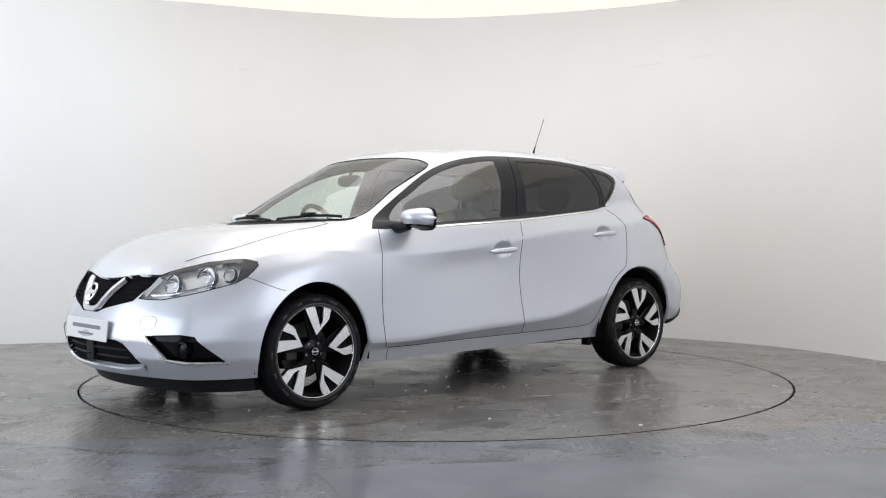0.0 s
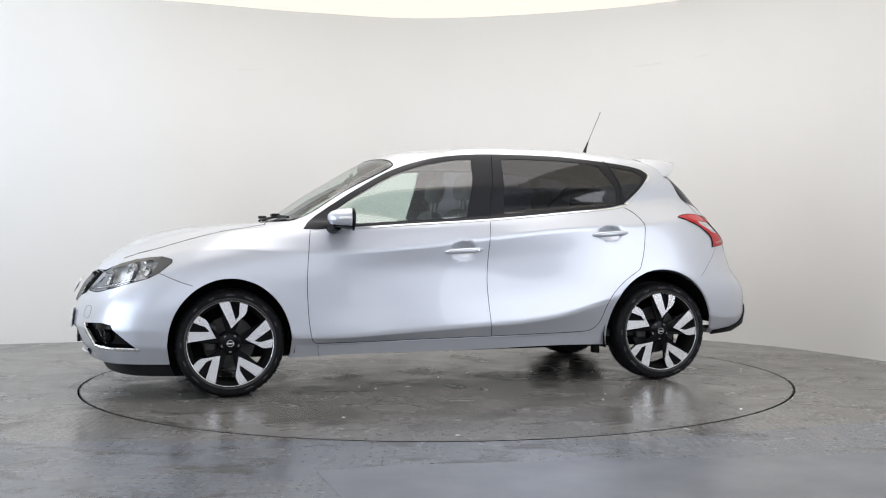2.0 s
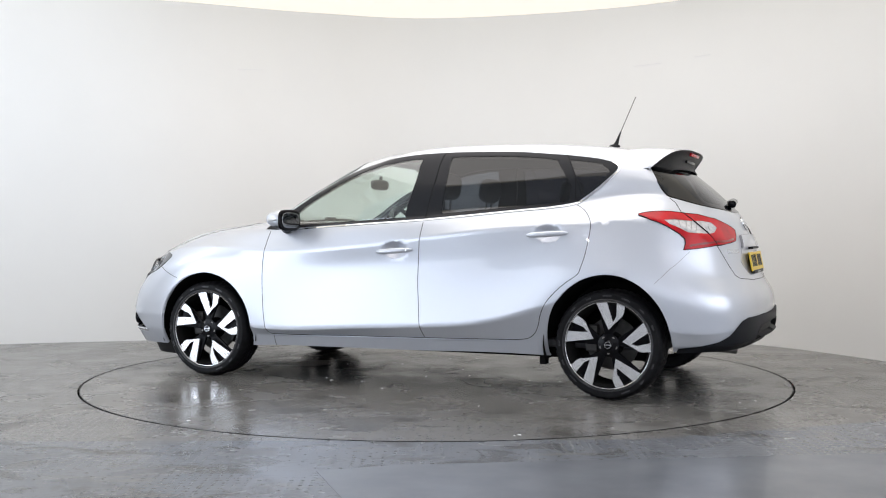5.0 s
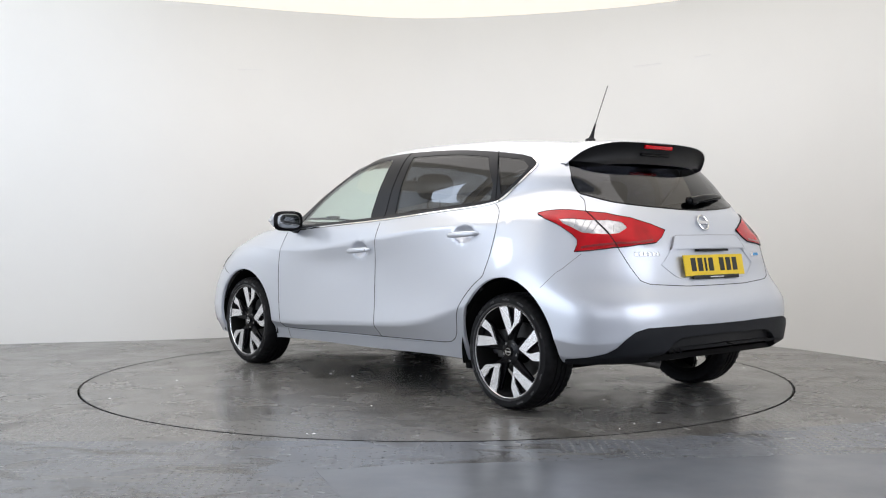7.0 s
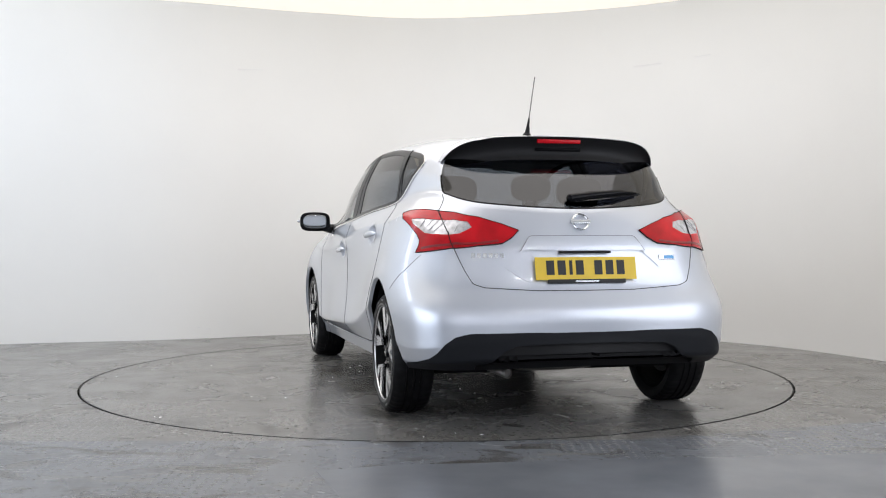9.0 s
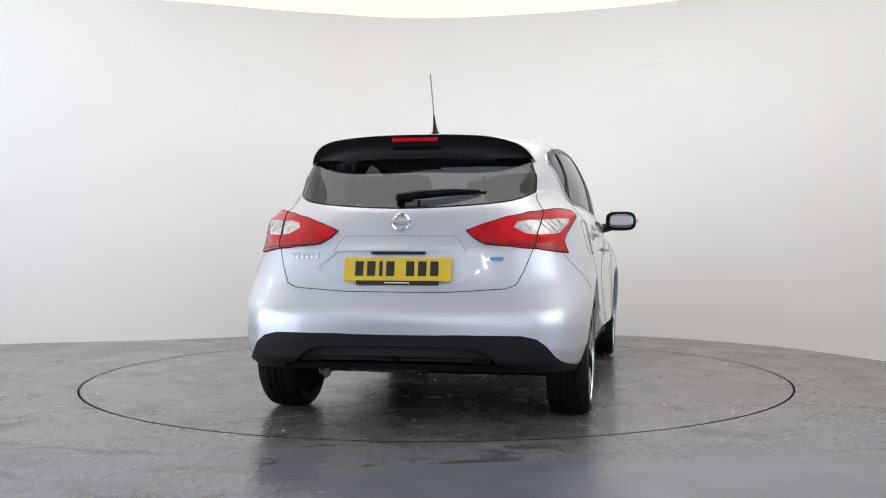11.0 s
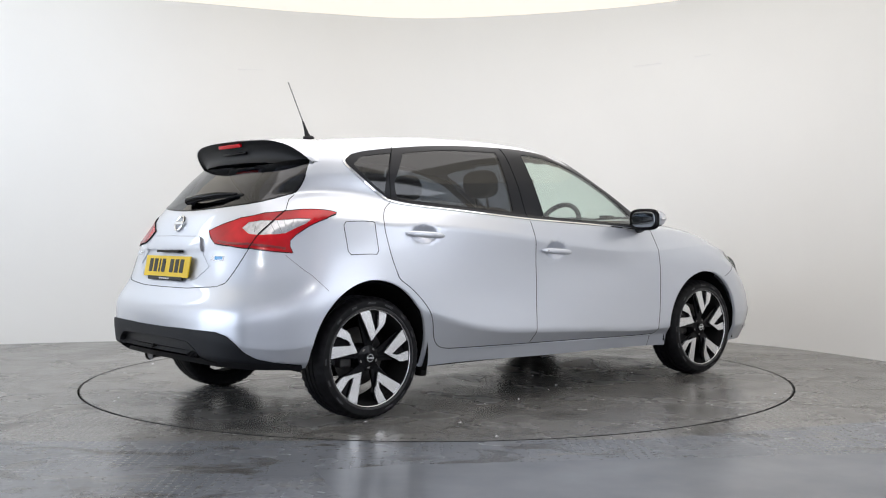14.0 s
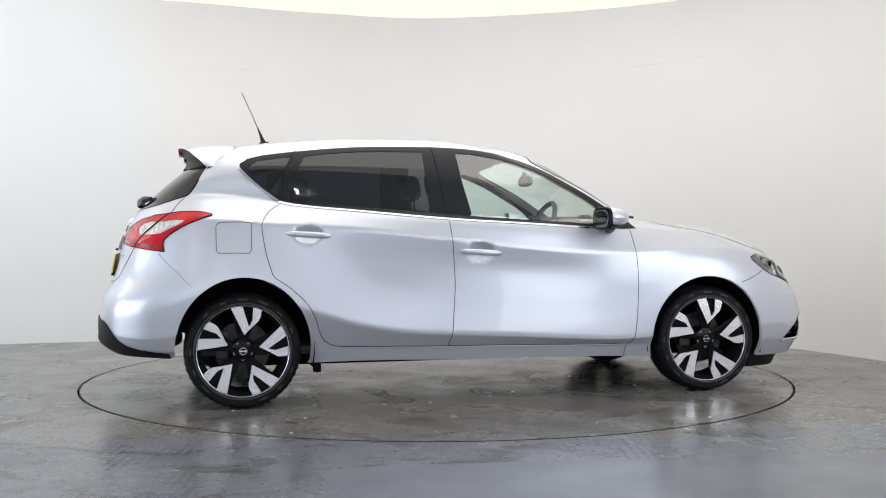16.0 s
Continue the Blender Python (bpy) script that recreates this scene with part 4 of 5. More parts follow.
def build_wheel(x, sd):
    root = new("wheel")
    root.parent = car
    root.location = Vector((x, sd * 0.86, WR)) + SHIFT
    if sd < 0:
        root.rotation_euler = (0, 0, math.pi)
    bm = bmesh.new()     # y outward
    rings = lathe(bm, [(0.238, -0.19), (0.262, -0.205), (0.29, -0.205), (0.305, -0.192), (WR - .001, -0.17), (WR, -0.165), (WR, -.140), (WR - .006, -.138), (WR - .006, -.130), (WR, -.128), (WR, -0.106), (WR - .006, -.104), (WR - .006, -.096), (WR, -.094), (WR, -0.07), (WR - .006, -.068), (WR - .006, -.06), (WR, -.058), (WR, -.035), (0.303, -0.012), (0.288, 0.002), (0.264, 0.004), (0.247, -0.002), (0.240, -0.012)], 144)
    for ring in rings:                                # notched tread shoulders
        r0, y0 = math.hypot(ring[0].co.x, ring[0].co.z), ring[0].co.y
        if r0 > 0.30 and (y0 > -0.04 or y0 < -0.16):
            for k, v in enumerate(ring):
                if k % 3 == 0:
                    v.co.x *= 0.984
                    v.co.z *= 0.984
    part("tyre", bm, RUBBER, root, "black low-profile tyre")
    bm = bmesh.new()
    lathe(bm, [(0.2490, 0.0005), (0.2520, 0.0060), (0.2575, 0.0068), (0.2600, 0.0050)], 96)
    part("rim_protector", bm, TYRESHEEN, root, "tyre bead ring with painted speckled sheen")
    for k in range(16):                              # raised sidewall marks
        if k in (3, 7, 8, 12):
            continue
        bm = bmesh.new()
        box(bm, 0, 0.0045, 0.277, 0.030 if k % 3 else 0.05, 0.002, 0.009)
        bmesh.ops.transform(bm, matrix=Matrix.Rotation(radians(22.5 * k), 4, "Y"), verts=bm.verts)
        part("sidewall_mark", bm, TYRESHEEN, root, smooth=False)
    bm = bmesh.new()
    lathe(bm, [(0.241, -0.012), (0.2462, -0.006), (0.2462, -0.001), (0.2450, 0.0005), (0.2425, -0.001), (0.2410, -0.008)], 72)
    part("rim_lip", bm, ALLOY, root, "polished rim edge")
    bm = bmesh.new()
    lathe(bm, [(0.2415, -0.006), (0.236, -0.012), (0.222, -0.05), (0.215, -0.18), (0.238, -0.19)], 72)
    part("barrel", bm, LINER, root)
    bm = bmesh.new()
    lathe(bm, [(0.15, -0.12), (0.15, -0.13), (0.0001, -0.13)], 40)
    lathe(bm, [(0.0001, -0.119), (0.15, -0.119), (0.15, -0.13)], 40)
    part("brake_disc", bm, DISC, root)
    bm = bmesh.new()
    box(bm, 0.11, -0.10, 0.03, 0.07, 0.06, 0.15, 0.01)
    part("brake_caliper", bm, DISC, root)
    # hub and gloss black spokes behind the polished faces
    bm = bmesh.new()
    lathe(bm, [(0.0001, -0.022), (0.030, -0.022), (0.062, -0.030), (0.070, -0.05), (0.07, -0.12)], 40)
    part("hub", bm, GLOSSBLACK, root)
    bm = bmesh.new()
    lathe(bm, [(0.0001, -0.013), (0.024, -0.013), (0.028, -0.017), (0.028, -0.024)], 32)
    part("centre_cap", bm, GLOSSBLACK, root)
    bm = bmesh.new()
    lathe(bm, [(0.0165, -0.0125), (0.0165, -0.011), (0.020, -0.011), (0.020, -0.0125)], 32)
    box(bm, 0, -0.0115, 0, 0.044, 0.002, 0.008)
    part("cap_badge", bm, CHROME, root)
    for i in range(5):
        bm = bmesh.new()
        a = radians(72 * i + 54)
        lathe(bm, [(0.0001, -0.026), (0.009, -0.026), (0.009, -0.045)], 6, Matrix.Translation((0.046 * math.cos(a), 0, 0.046 * math.sin(a))))
        part("wheel_nut", bm, STEEL, root)
    for i in range(5):
        turn = Matrix.Rotation(radians(72 * i), 4, "Y")
        # broad black web under each spoke pair
        bm = bmesh.new()
        prism(bm, [(-0.022, 0.05), (0.018, 0.05), (0.066, 0.228), (0.0, 0.238), (-0.060, 0.230), (-0.098, 0.212), (-0.086, 0.165), (-0.055, 0.135)], 0.018, turn @ Matrix.Translation((0, -0.048, 0)))
        bmesh.ops.bevel(bm, geom=list(bm.edges), offset=0.003, segments=1, affect="EDGES")
        part("spoke", bm, GLOSSBLACK, root, smooth=False)
        bm = bmesh.new()
        # a leaning blade with a short prong, joined low down
        face = [(0.063, 0.231), (0.034, 0.239), (0.003, 0.241), (-0.031, 0.130), (-0.050, 0.162), (-0.054, 0.2345), (-0.078, 0.228), (-0.100, 0.219), (-0.092, 0.178), (-0.082, 0.160), (-0.060, 0.141), (-0.006, 0.087)]
        prism(bm, face, 0.012, turn @ Matrix.Translation((0, -0.020, 0)))
        part("spoke_face", bm, ALLOY, root, "machine-polished spoke face", smooth=False)
    return root


for hx, hs in HUBS:
    build_wheel(hx, hs)


def build_liners():
    for hx, hs in HUBS:
        bm = bmesh.new()
        r = 0.372 if hx > 0 else 0.385
        rows = []
        for y in (0.835, 0.50):
            rows.append([bm.verts.new(Vector((hx + (r if y > .6 else r - .02) * math.cos(radians(a)), hs * y, 0.307 + (r if y > .6 else r - .02) * math.sin(radians(a)))) + SHIFT) for a in range(-14, 196 if hx > 0 else 172, 6)])
        for i in range(len(rows[0]) - 1):
            bm.faces.new((rows[0][i], rows[0][i + 1], rows[1][i + 1], rows[1][i]))
        bm.faces.new(rows[1])
        part("arch_liner", bm, LINER, car)
    bm = bmesh.new()
    box(bm, 0.17 + SHIFT.x, SHIFT.y, 0.255, 3.4, 1.40, 0.09, 0.03)
    part("underbody", bm, LINER, car, "dark underbody")


build_liners()


# ---- fittings on the car ----
def at(x, y, z):
    return Vector((x, y, z)) + SHIFT


def skin_point(q, sd=1, lift=0.0):
    p, n = surf(*q)[0], skin_normal(*q)[0]
    p = p + lift * n
    return Vector((p[0], p[1] * sd, p[2])) + SHIFT, Vector((n[0], n[1] * sd, n[2]))


def rounded_slab(bm, c, sx, sy, sz, e=3.0, n=20, m=None):
    """A closed body between box and ball; e sets how square it is."""
    r = bmesh.ops.create_uvsphere(bm, u_segments=n * 2, v_segments=n, radius=1)
    for v in r["verts"]:
        d = v.co.copy()
        k = (abs(d.x) ** e + abs(d.y) ** e + abs(d.z) ** e) ** (-1 / e)
        v.co = Vector((d.x * k * sx, d.y * k * sy, d.z * k * sz))
    bmesh.ops.transform(bm, matrix=Matrix.Translation(c) @ (m or Matrix()), verts=r["verts"])
    return r["verts"]


def build_mirror(sd):
    root = new("door_mirror")
    root.parent = car
    c = at(0.715, sd * 0.935, 1.020)
    lean = pose(0, 0, 0, 0, 0, sd * -8)

    def shaped(lo, hi, material, name, label, grow=1.0):
        bm = bmesh.new()
        rounded_slab(bm, (0, 0, 0), 0.090 * grow, 0.108 * grow, 0.068 * grow, 2.7, 22)
        for v in bm.verts:
            f = (v.co.x + 0.085) / 0.17                       # the nose is smaller than the open back
            v.co.z *= 1.06 - 0.42 * f
            v.co.y *= 1.03 - 0.22 * f
            v.co.z += 0.010 * f
        geom = bm.verts[:] + bm.edges[:] + bm.faces[:]
        bmesh.ops.bisect_plane(bm, geom=geom, plane_co=(0, 0, lo), plane_no=(0.08, 0, -1), clear_outer=True)
        geom = bm.verts[:] + bm.edges[:] + bm.faces[:]
        bmesh.ops.bisect_plane(bm, geom=geom, plane_co=(0, 0, hi), plane_no=(0.08, 0, 1), clear_outer=True)
        geom = bm.verts[:] + bm.edges[:] + bm.faces[:]
        bmesh.ops.bisect_plane(bm, geom=geom, plane_co=(-0.062, 0, 0), plane_no=(-1, 0, 0), clear_outer=True)
        bmesh.ops.transform(bm, matrix=Matrix.Translation(c) @ lean, verts=bm.verts)
        part(name, bm, material, root, label)

    shaped(-0.034, 0.2, PAINT, "cap", "silver mirror cap")
    shaped(-0.2, -0.034, BLACK, "base_shell", "black mirror base")
    bm = bmesh.new()
    rounded_slab(bm, (0, 0, 0), 0.012, 0.105, 0.067, 3.5, 14)
    bmesh.ops.transform(bm, matrix=Matrix.Translation(c) @ lean @ Matrix.Translation((-0.058, 0, 0)), verts=bm.verts)
    part("rear_bezel", bm, GLOSSBLACK, root)
    bm = bmesh.new()
    rounded_slab(bm, (0, 0, 0), 0.003, 0.082, 0.048, 3.5, 14)
    bmesh.ops.transform(bm, matrix=Matrix.Translation(c) @ lean @ Matrix.Translation((-0.0705, 0, 0)), verts=bm.verts)
    part("mirror_glass", bm, MIRROR, root, "mirror glass")
    bm = bmesh.new()
    rounded_slab(bm, (0, 0, 0), 0.040, 0.010, 0.011, 2.2, 12)
    bmesh.ops.transform(bm, matrix=Matrix.Translation(c) @ lean @ Matrix.Translation((-0.012, sd * 0.112, 0.004)) @ pose(0, 0, 0, 0, 0, sd * -14), verts=bm.verts)
    part("indicator_lens", bm, WHITELENS, root, "clear indicator strip")
    bm = bmesh.new()
    tube(bm, [at(0.76, sd * 0.775, 0.968), at(0.75, sd * 0.83, 0.972), at(0.735, sd * 0.885, 0.985)], [0.036, 0.032, 0.028], 14)
    part("arm", bm, BLACK, root)


for sd in BOTH:
    build_mirror(sd)


def build_handle(x, z, sd):
    """A grip bar that bows out over its hollow, ends set on the door."""
    bm = bmesh.new()
    n, k = 24, 12
    rings = []
    for i in range(n + 1):
        t = i / n
        px, pz = x + 0.12 - 0.24 * t, z - 0.007 + 0.014 * t
        base = surf(*side([(px, pz)], 3, 7)[0])[0][1] if (i == 0 or i == n) else None
        if base is not None:
            ends = (ends[0], base) if i else (base, base)
        w = 0.8 + 0.2 * math.sin(math.pi * t)
        taper = min(1.0, 0.25 + 6 * t, 0.25 + 6 * (1 - t)) ** 0.6
        rings.append((px, pz, t, w * taper))
    rows = []
    for px, pz, t, w in rings:
        y = ends[0] + (ends[1] - ends[0]) * t + 0.010 + 0.016 * math.sin(math.pi * t) ** 0.5
        rows.append([bm.verts.new(at(px, sd * (y + 0.011 * w * math.cos(2 * math.pi * j / k)), pz + 0.0165 * w * math.sin(2 * math.pi * j / k))) for j in range(k)])
    for a, b in zip(rows, rows[1:]):
        for j in range(k):
            bm.faces.new((a[j], a[(j + 1) % k], b[(j + 1) % k], b[j]))
    bm.faces.new(rows[0]), bm.faces.new(rows[-1])
    h = part("door_handle", bm, PAINT, car, "body-coloured pull handle")
    if x > -0.5:
        bm = bmesh.new()
        lathe(bm, [(0.0001, 0.002), (0.006, 0.002), (0.0065, -0.003)], 14, Matrix.Translation(at(x - 0.088, sd * (ends[1] + 0.030), z + 0.005)) @ pose(0, 0, 0, 0, 0, 0 if sd > 0 else 180))
        part("lock_button", bm, SATIN, h)


for sd in BOTH:
    build_handle(-0.035, 0.832, sd)
    build_handle(-1.0, 0.932, sd)


def build_aerial():
    bm = bmesh.new()
    rounded_slab(bm, at(-1.175, 0, 1.487), 0.036, 0.021, 0.016, 2.3, 12)
    tube(bm, [at(-1.18, 0, 1.492), at(-1.19, 0, 1.515), at(-1.2, 0, 1.545), at(-1.215, 0, 1.582)], [0.017, 0.012, 0.0075, 0.0045], 12)
    base = part("aerial", bm, BLACK, car, "black roof aerial base with thin mast")
    bm = bmesh.new()
    tube(bm, [at(-1.214, 0, 1.58), at(-1.307, 0, 1.79)], 0.003, 8)
    tube(bm, [at(-1.305, 0, 1.785), at(-1.309, 0, 1.795)], 0.0036, 8)
    part("mast", bm, STEEL, base)


build_aerial()


def build_spoiler():
    lip = rounded([(0, -1.690, 1.436), (.18, -1.688, 1.434), (.34, -1.672, 1.427), (.45, -1.645, 1.411), (.52, -1.612, 1.385), (.565, -1.572, 1.347), (.592, -1.528, 1.305)], 6)
    root_top = rounded([(0, -1.36, 1.452), (.18, -1.36, 1.450), (.33, -1.362, 1.443), (.43, -1.375, 1.430), (.50, -1.40, 1.405), (.556, -1.435, 1.36), (.600, -1.48, 1.300)], 6)
    root_low = rounded([(0, -1.660, 1.318), (.18, -1.655, 1.317), (.34, -1.632, 1.310), (.44, -1.60, 1.296), (.50, -1.575, 1.290), (.555, -1.548, 1.292), (.590, -1.530, 1.299)], 6)

    def grid(bm, a, b, bow, n=8):
        for sd in BOTH:
            rows = []
            for (y0, x0, z0), (y1, x1, z1) in zip(a, b):
                row = []
                for j in range(n + 1):
                    t = j / n
                    k = 4 * t * (1 - t)
                    row.append(bm.verts.new(at(x0 + (x1 - x0) * t + bow[0] * k, sd * (y0 + (y1 - y0) * t), z0 + (z1 - z0) * t + bow[1] * k)))
                rows.append(row)
            for r, q in zip(rows, rows[1:]):
                for j in range(n):
                    bm.faces.new((r[j], r[j + 1], q[j + 1], q[j]))
        bmesh.ops.remove_doubles(bm, verts=bm.verts, dist=1e-4)

    bm = bmesh.new()
    grid(bm, root_top, lip, (0, 0.010))
    sp = part("spoiler", bm, PAINT, car, "silver roof spoiler with black underside")
    bm = bmesh.new()
    drop = [(y * 0.998, x + 0.004, z - 0.003) for y, x, z in lip]
    grid(bm, drop, root_low, (0.030, 0.0))
    part("underside", bm, BLACK, sp, "black spoiler underside")
    bm = bmesh.new()
    box(bm, *at(-1.678, 0, 1.412), 0.016, 0.235, 0.020, 0.004, pose(0, 0, 0, 0, -12, 0))
    part("brake_lamp", bm, RED, sp, "red high-level brake lamp")
    bm = bmesh.new()
    box(bm, *at(-1.650, -0.005, 1.372), 0.012, 0.25, 0.016, 0.004, pose(0, 0, 0, 0, -20, 0))
    part("washer_cover", bm, GLOSSBLACK, sp)


build_spoiler()


def build_rear_wiper():
    bm = bmesh.new()
    rounded_slab(bm, at(-1.905, 0.0, 1.112), 0.022, 0.045, 0.022, 3, 12, pose(0, 0, 0, 4, 0, 0))
    tube(bm, [at(-1.912, 0.03, 1.112), at(-1.905, -0.09, 1.128), at(-1.878, -0.24, 1.142), at(-1.835, -0.36, 1.143)], [0.022, 0.021, 0.014, 0.006], 10)
    w = part("rear_wiper", bm, GLOSSBLACK, car, "black rear wiper resting on the glass")
    bm = bmesh.new()
    tube(bm, [at(-1.90, 0.03, 1.106), at(-1.893, -0.12, 1.115), at(-1.862, -0.26, 1.128), at(-1.812, -0.385, 1.138)], 0.007, 8)
    part("blade", bm, BLACK, w)


build_rear_wiper()


def front_wiper(y0, x0, y1, x1):
    pts = []
    for i in range(9):
        t = i / 8
        y, x = y0 + (y1 - y0) * t, x0 + (x1 - x0) * t
        q = locate([(x, abs(y))], "xy", 0, KNOT[6], 7.5, 11)[0]
        p = surf(*q)[0]
        pts.append(at(x, y, p[2] + 0.016))
    bm = bmesh.new()
    tube(bm, pts, 0.008, 8)
    w = part("windscreen_wiper", bm, BLACK, car, "black windscreen wiper")
    bm = bmesh.new()
    box(bm, *(pts[4] + Vector((0, 0, 0.012))), 0.05, 0.09, 0.018, 0.006)
    part("wiper_arm", bm, BLACK, w)


front_wiper(0.58, 0.985, 0.06, 1.085)
front_wiper(0.0, 1.10, -0.56, 1.005)


def plate(x, z, w, h, material, face, bars, ink, lean, label):
    """A number plate; its writing is drawn as plain bars."""
    m = Matrix.Translation(at(x, 0, z)) @ pose(0, 0, 0, 0, lean, 0)
    bm = bmesh.new()
    box(bm, 0, 0, 0, 0.007, w, h, 0.002)
    bmesh.ops.transform(bm, matrix=m, verts=bm.verts)
    p = part("number_plate", bm, material, car, label, smooth=False)
    for y, dz, bw, bh in bars:
        bm = bmesh.new()
        box(bm, face * 0.0042, y, dz, 0.002, bw, bh)
        bmesh.ops.transform(bm, matrix=m, verts=bm.verts)
        part("plate_bar", bm, ink, p, smooth=False)
    return p


chars = [0.185, 0.127, 0.080, 0.034, -0.062, -0.120, -0.178]
p = plate(-2.049, 0.769, 0.52, 0.111, YELLOW, -1, [(y, 0.004, 0.016 if i == 2 else 0.040, 0.070) for i, y in enumerate(chars)], INK, 11, "yellow rear number plate with dark bars")
bm = bmesh.new()
box(bm, *at(-2.061, 0, 0.708), 0.012, 0.40, 0.020, 0.002)
part("plate_holder", bm, INK, car, "black dealer strip below the plate")
bm = bmesh.new()
box(bm, *at(-2.0675, 0, 0.708), 0.002, 0.12, 0.007)
part("strip_bar", bm, SATIN, car, smooth=False)
plate(2.246, 0.432, 0.52, 0.111, WHITE, 1, [(0.0, 0.014, 0.36, 0.020), (0.0, -0.024, 0.19, 0.011)], GREYINK, -6, "white front show plate with grey bars")
bm = bmesh.new()
box(bm, *at(-2.032, 0.0, 0.848), 0.03, 0.26, 0.012, 0.003)
part("boot_release", bm, BLACK, car)


def round_badge(x, z, lean, r, name, label, facing):
    m = Matrix.Translation(at(x, 0, z)) @ pose(0, 0, 0, 0, lean, 0) @ pose(0, 0, 0, 0, 0, 90 if facing < 0 else -90)
    bm = bmesh.new()
    lathe(bm, [(r * .78, 0), (r * .80, 0.006), (r * .9, 0.009), (r, 0.006), (r * 1.02, 0)], 40, m)
    vs = box(bm, 0, 0.006, 0, r * 2.3, 0.009, r * 0.42, 0.003)
    bmesh.ops.transform(bm, matrix=m, verts=vs)
    return part(name, bm, CHROME, car, label)


round_badge(-1.973, 0.992, 24, 0.045, "tailgate_badge", "round chrome emblem with a crossbar", -1)
round_badge(2.217, 0.626, -26, 0.056, "grille_badge", "round chrome emblem with a crossbar", 1)


def build_front_details():
    vee = front([(0, .540), (.055, .541), (.085, .556), (.12, .60), (.215, .700)])
    half = [(0.0, vee[0][1])] + vee[1:]
    ribbon("grille_blade", half, 0.034, SATIN, car, lift=0.010, label="satin silver grille blade")
    # mesh bars behind the blade
    for sd in BOTH:
        for j in range(6):
            z = .565 + .025 * j
            y0, y1 = 0.03, .33 + .03 * j
            pts = []
            for i in range(9):
                y = y0 + (y1 - y0) * i / 8
                p, n = skin_point(front([(y, z + 0.022 * (y / .4))])[0], sd, -0.016)
                pts.append(p + Vector((0, 0, 0.006 * (i % 2))))
            bm = bmesh.new()
            tube(bm, pts, 0.0035, 5)
            part("grille_bar", bm, LINER, car)
    for z in (.285, .335):
        bm = bmesh.new()
        pts = [skin_point(front([(abs(y), z)], 3)[0], 1 if y >= 0 else -1, -0.02)[0] for y in np.linspace(-.36, .36, 13)]
        tube(bm, pts, 0.006, 6)
        part("intake_bar", bm, BLACK, car)
    bm = bmesh.new()
    p, n = skin_point(front([(0.0, .32)], 3)[0], 1, -0.02)
    box(bm, *p, 0.02, 0.085, 0.11, 0.004)
    part("sensor_box", bm, GREYTRIM, car)
    # towing eye cover, a thin ring line on the bumper
    c = [(.515 + .048 * math.cos(a), .488 + .034 * math.sin(a)) for a in np.linspace(0, 2 * math.pi, 17)[:-1]]
    ring = []
    for y, z in c:
        dy, dz = y - .515, z - .488
        k = (abs(dy / .048) ** 4 + abs(dz / .034) ** 4) ** -.25
        ring.append((.515 + dy * k, .488 + dz * k))
    ribbon("tow_cover_gap", front(ring, 4), 0.003, GREYINK, car, sides=(1,), closed=True)
    lip = front([(0, .232), (.30, .232), (.42, .243), (.47, .262)], 3)
    ribbon("bumper_lip", [(0.0, lip[0][1])] + lip[1:], 0.030, PAINT, car, lift=0.012, label="silver lower bumper lip")
    # dark chin under the bumper
    bm = bmesh.new()
    for sd in BOTH:
        rows = []
        for s in np.linspace(0, KNOT[4] - 0.03, 26):
            p = surf(s, 0.02)[0]
            rows.append([bm.verts.new(at(p[0] * .975, sd * p[1] * .955, p[2] + .014)), bm.verts.new(at(p[0] * .955, sd * p[1] * .93, p[2] - .078)), bm.verts.new(at(p[0] * .92, sd * p[1] * .90, p[2] - .082)), bm.verts.new(at(p[0] * .86, sd * p[1] * .86, p[2] + .02))])
        for a, b in zip(rows, rows[1:]):
            for j in range(3):
                bm.faces.new((a[j], a[j + 1], b[j + 1], b[j]))
    part("chin_spoiler", bm, BLACK, car, "black plastic chin below the front bumper")


build_front_details()


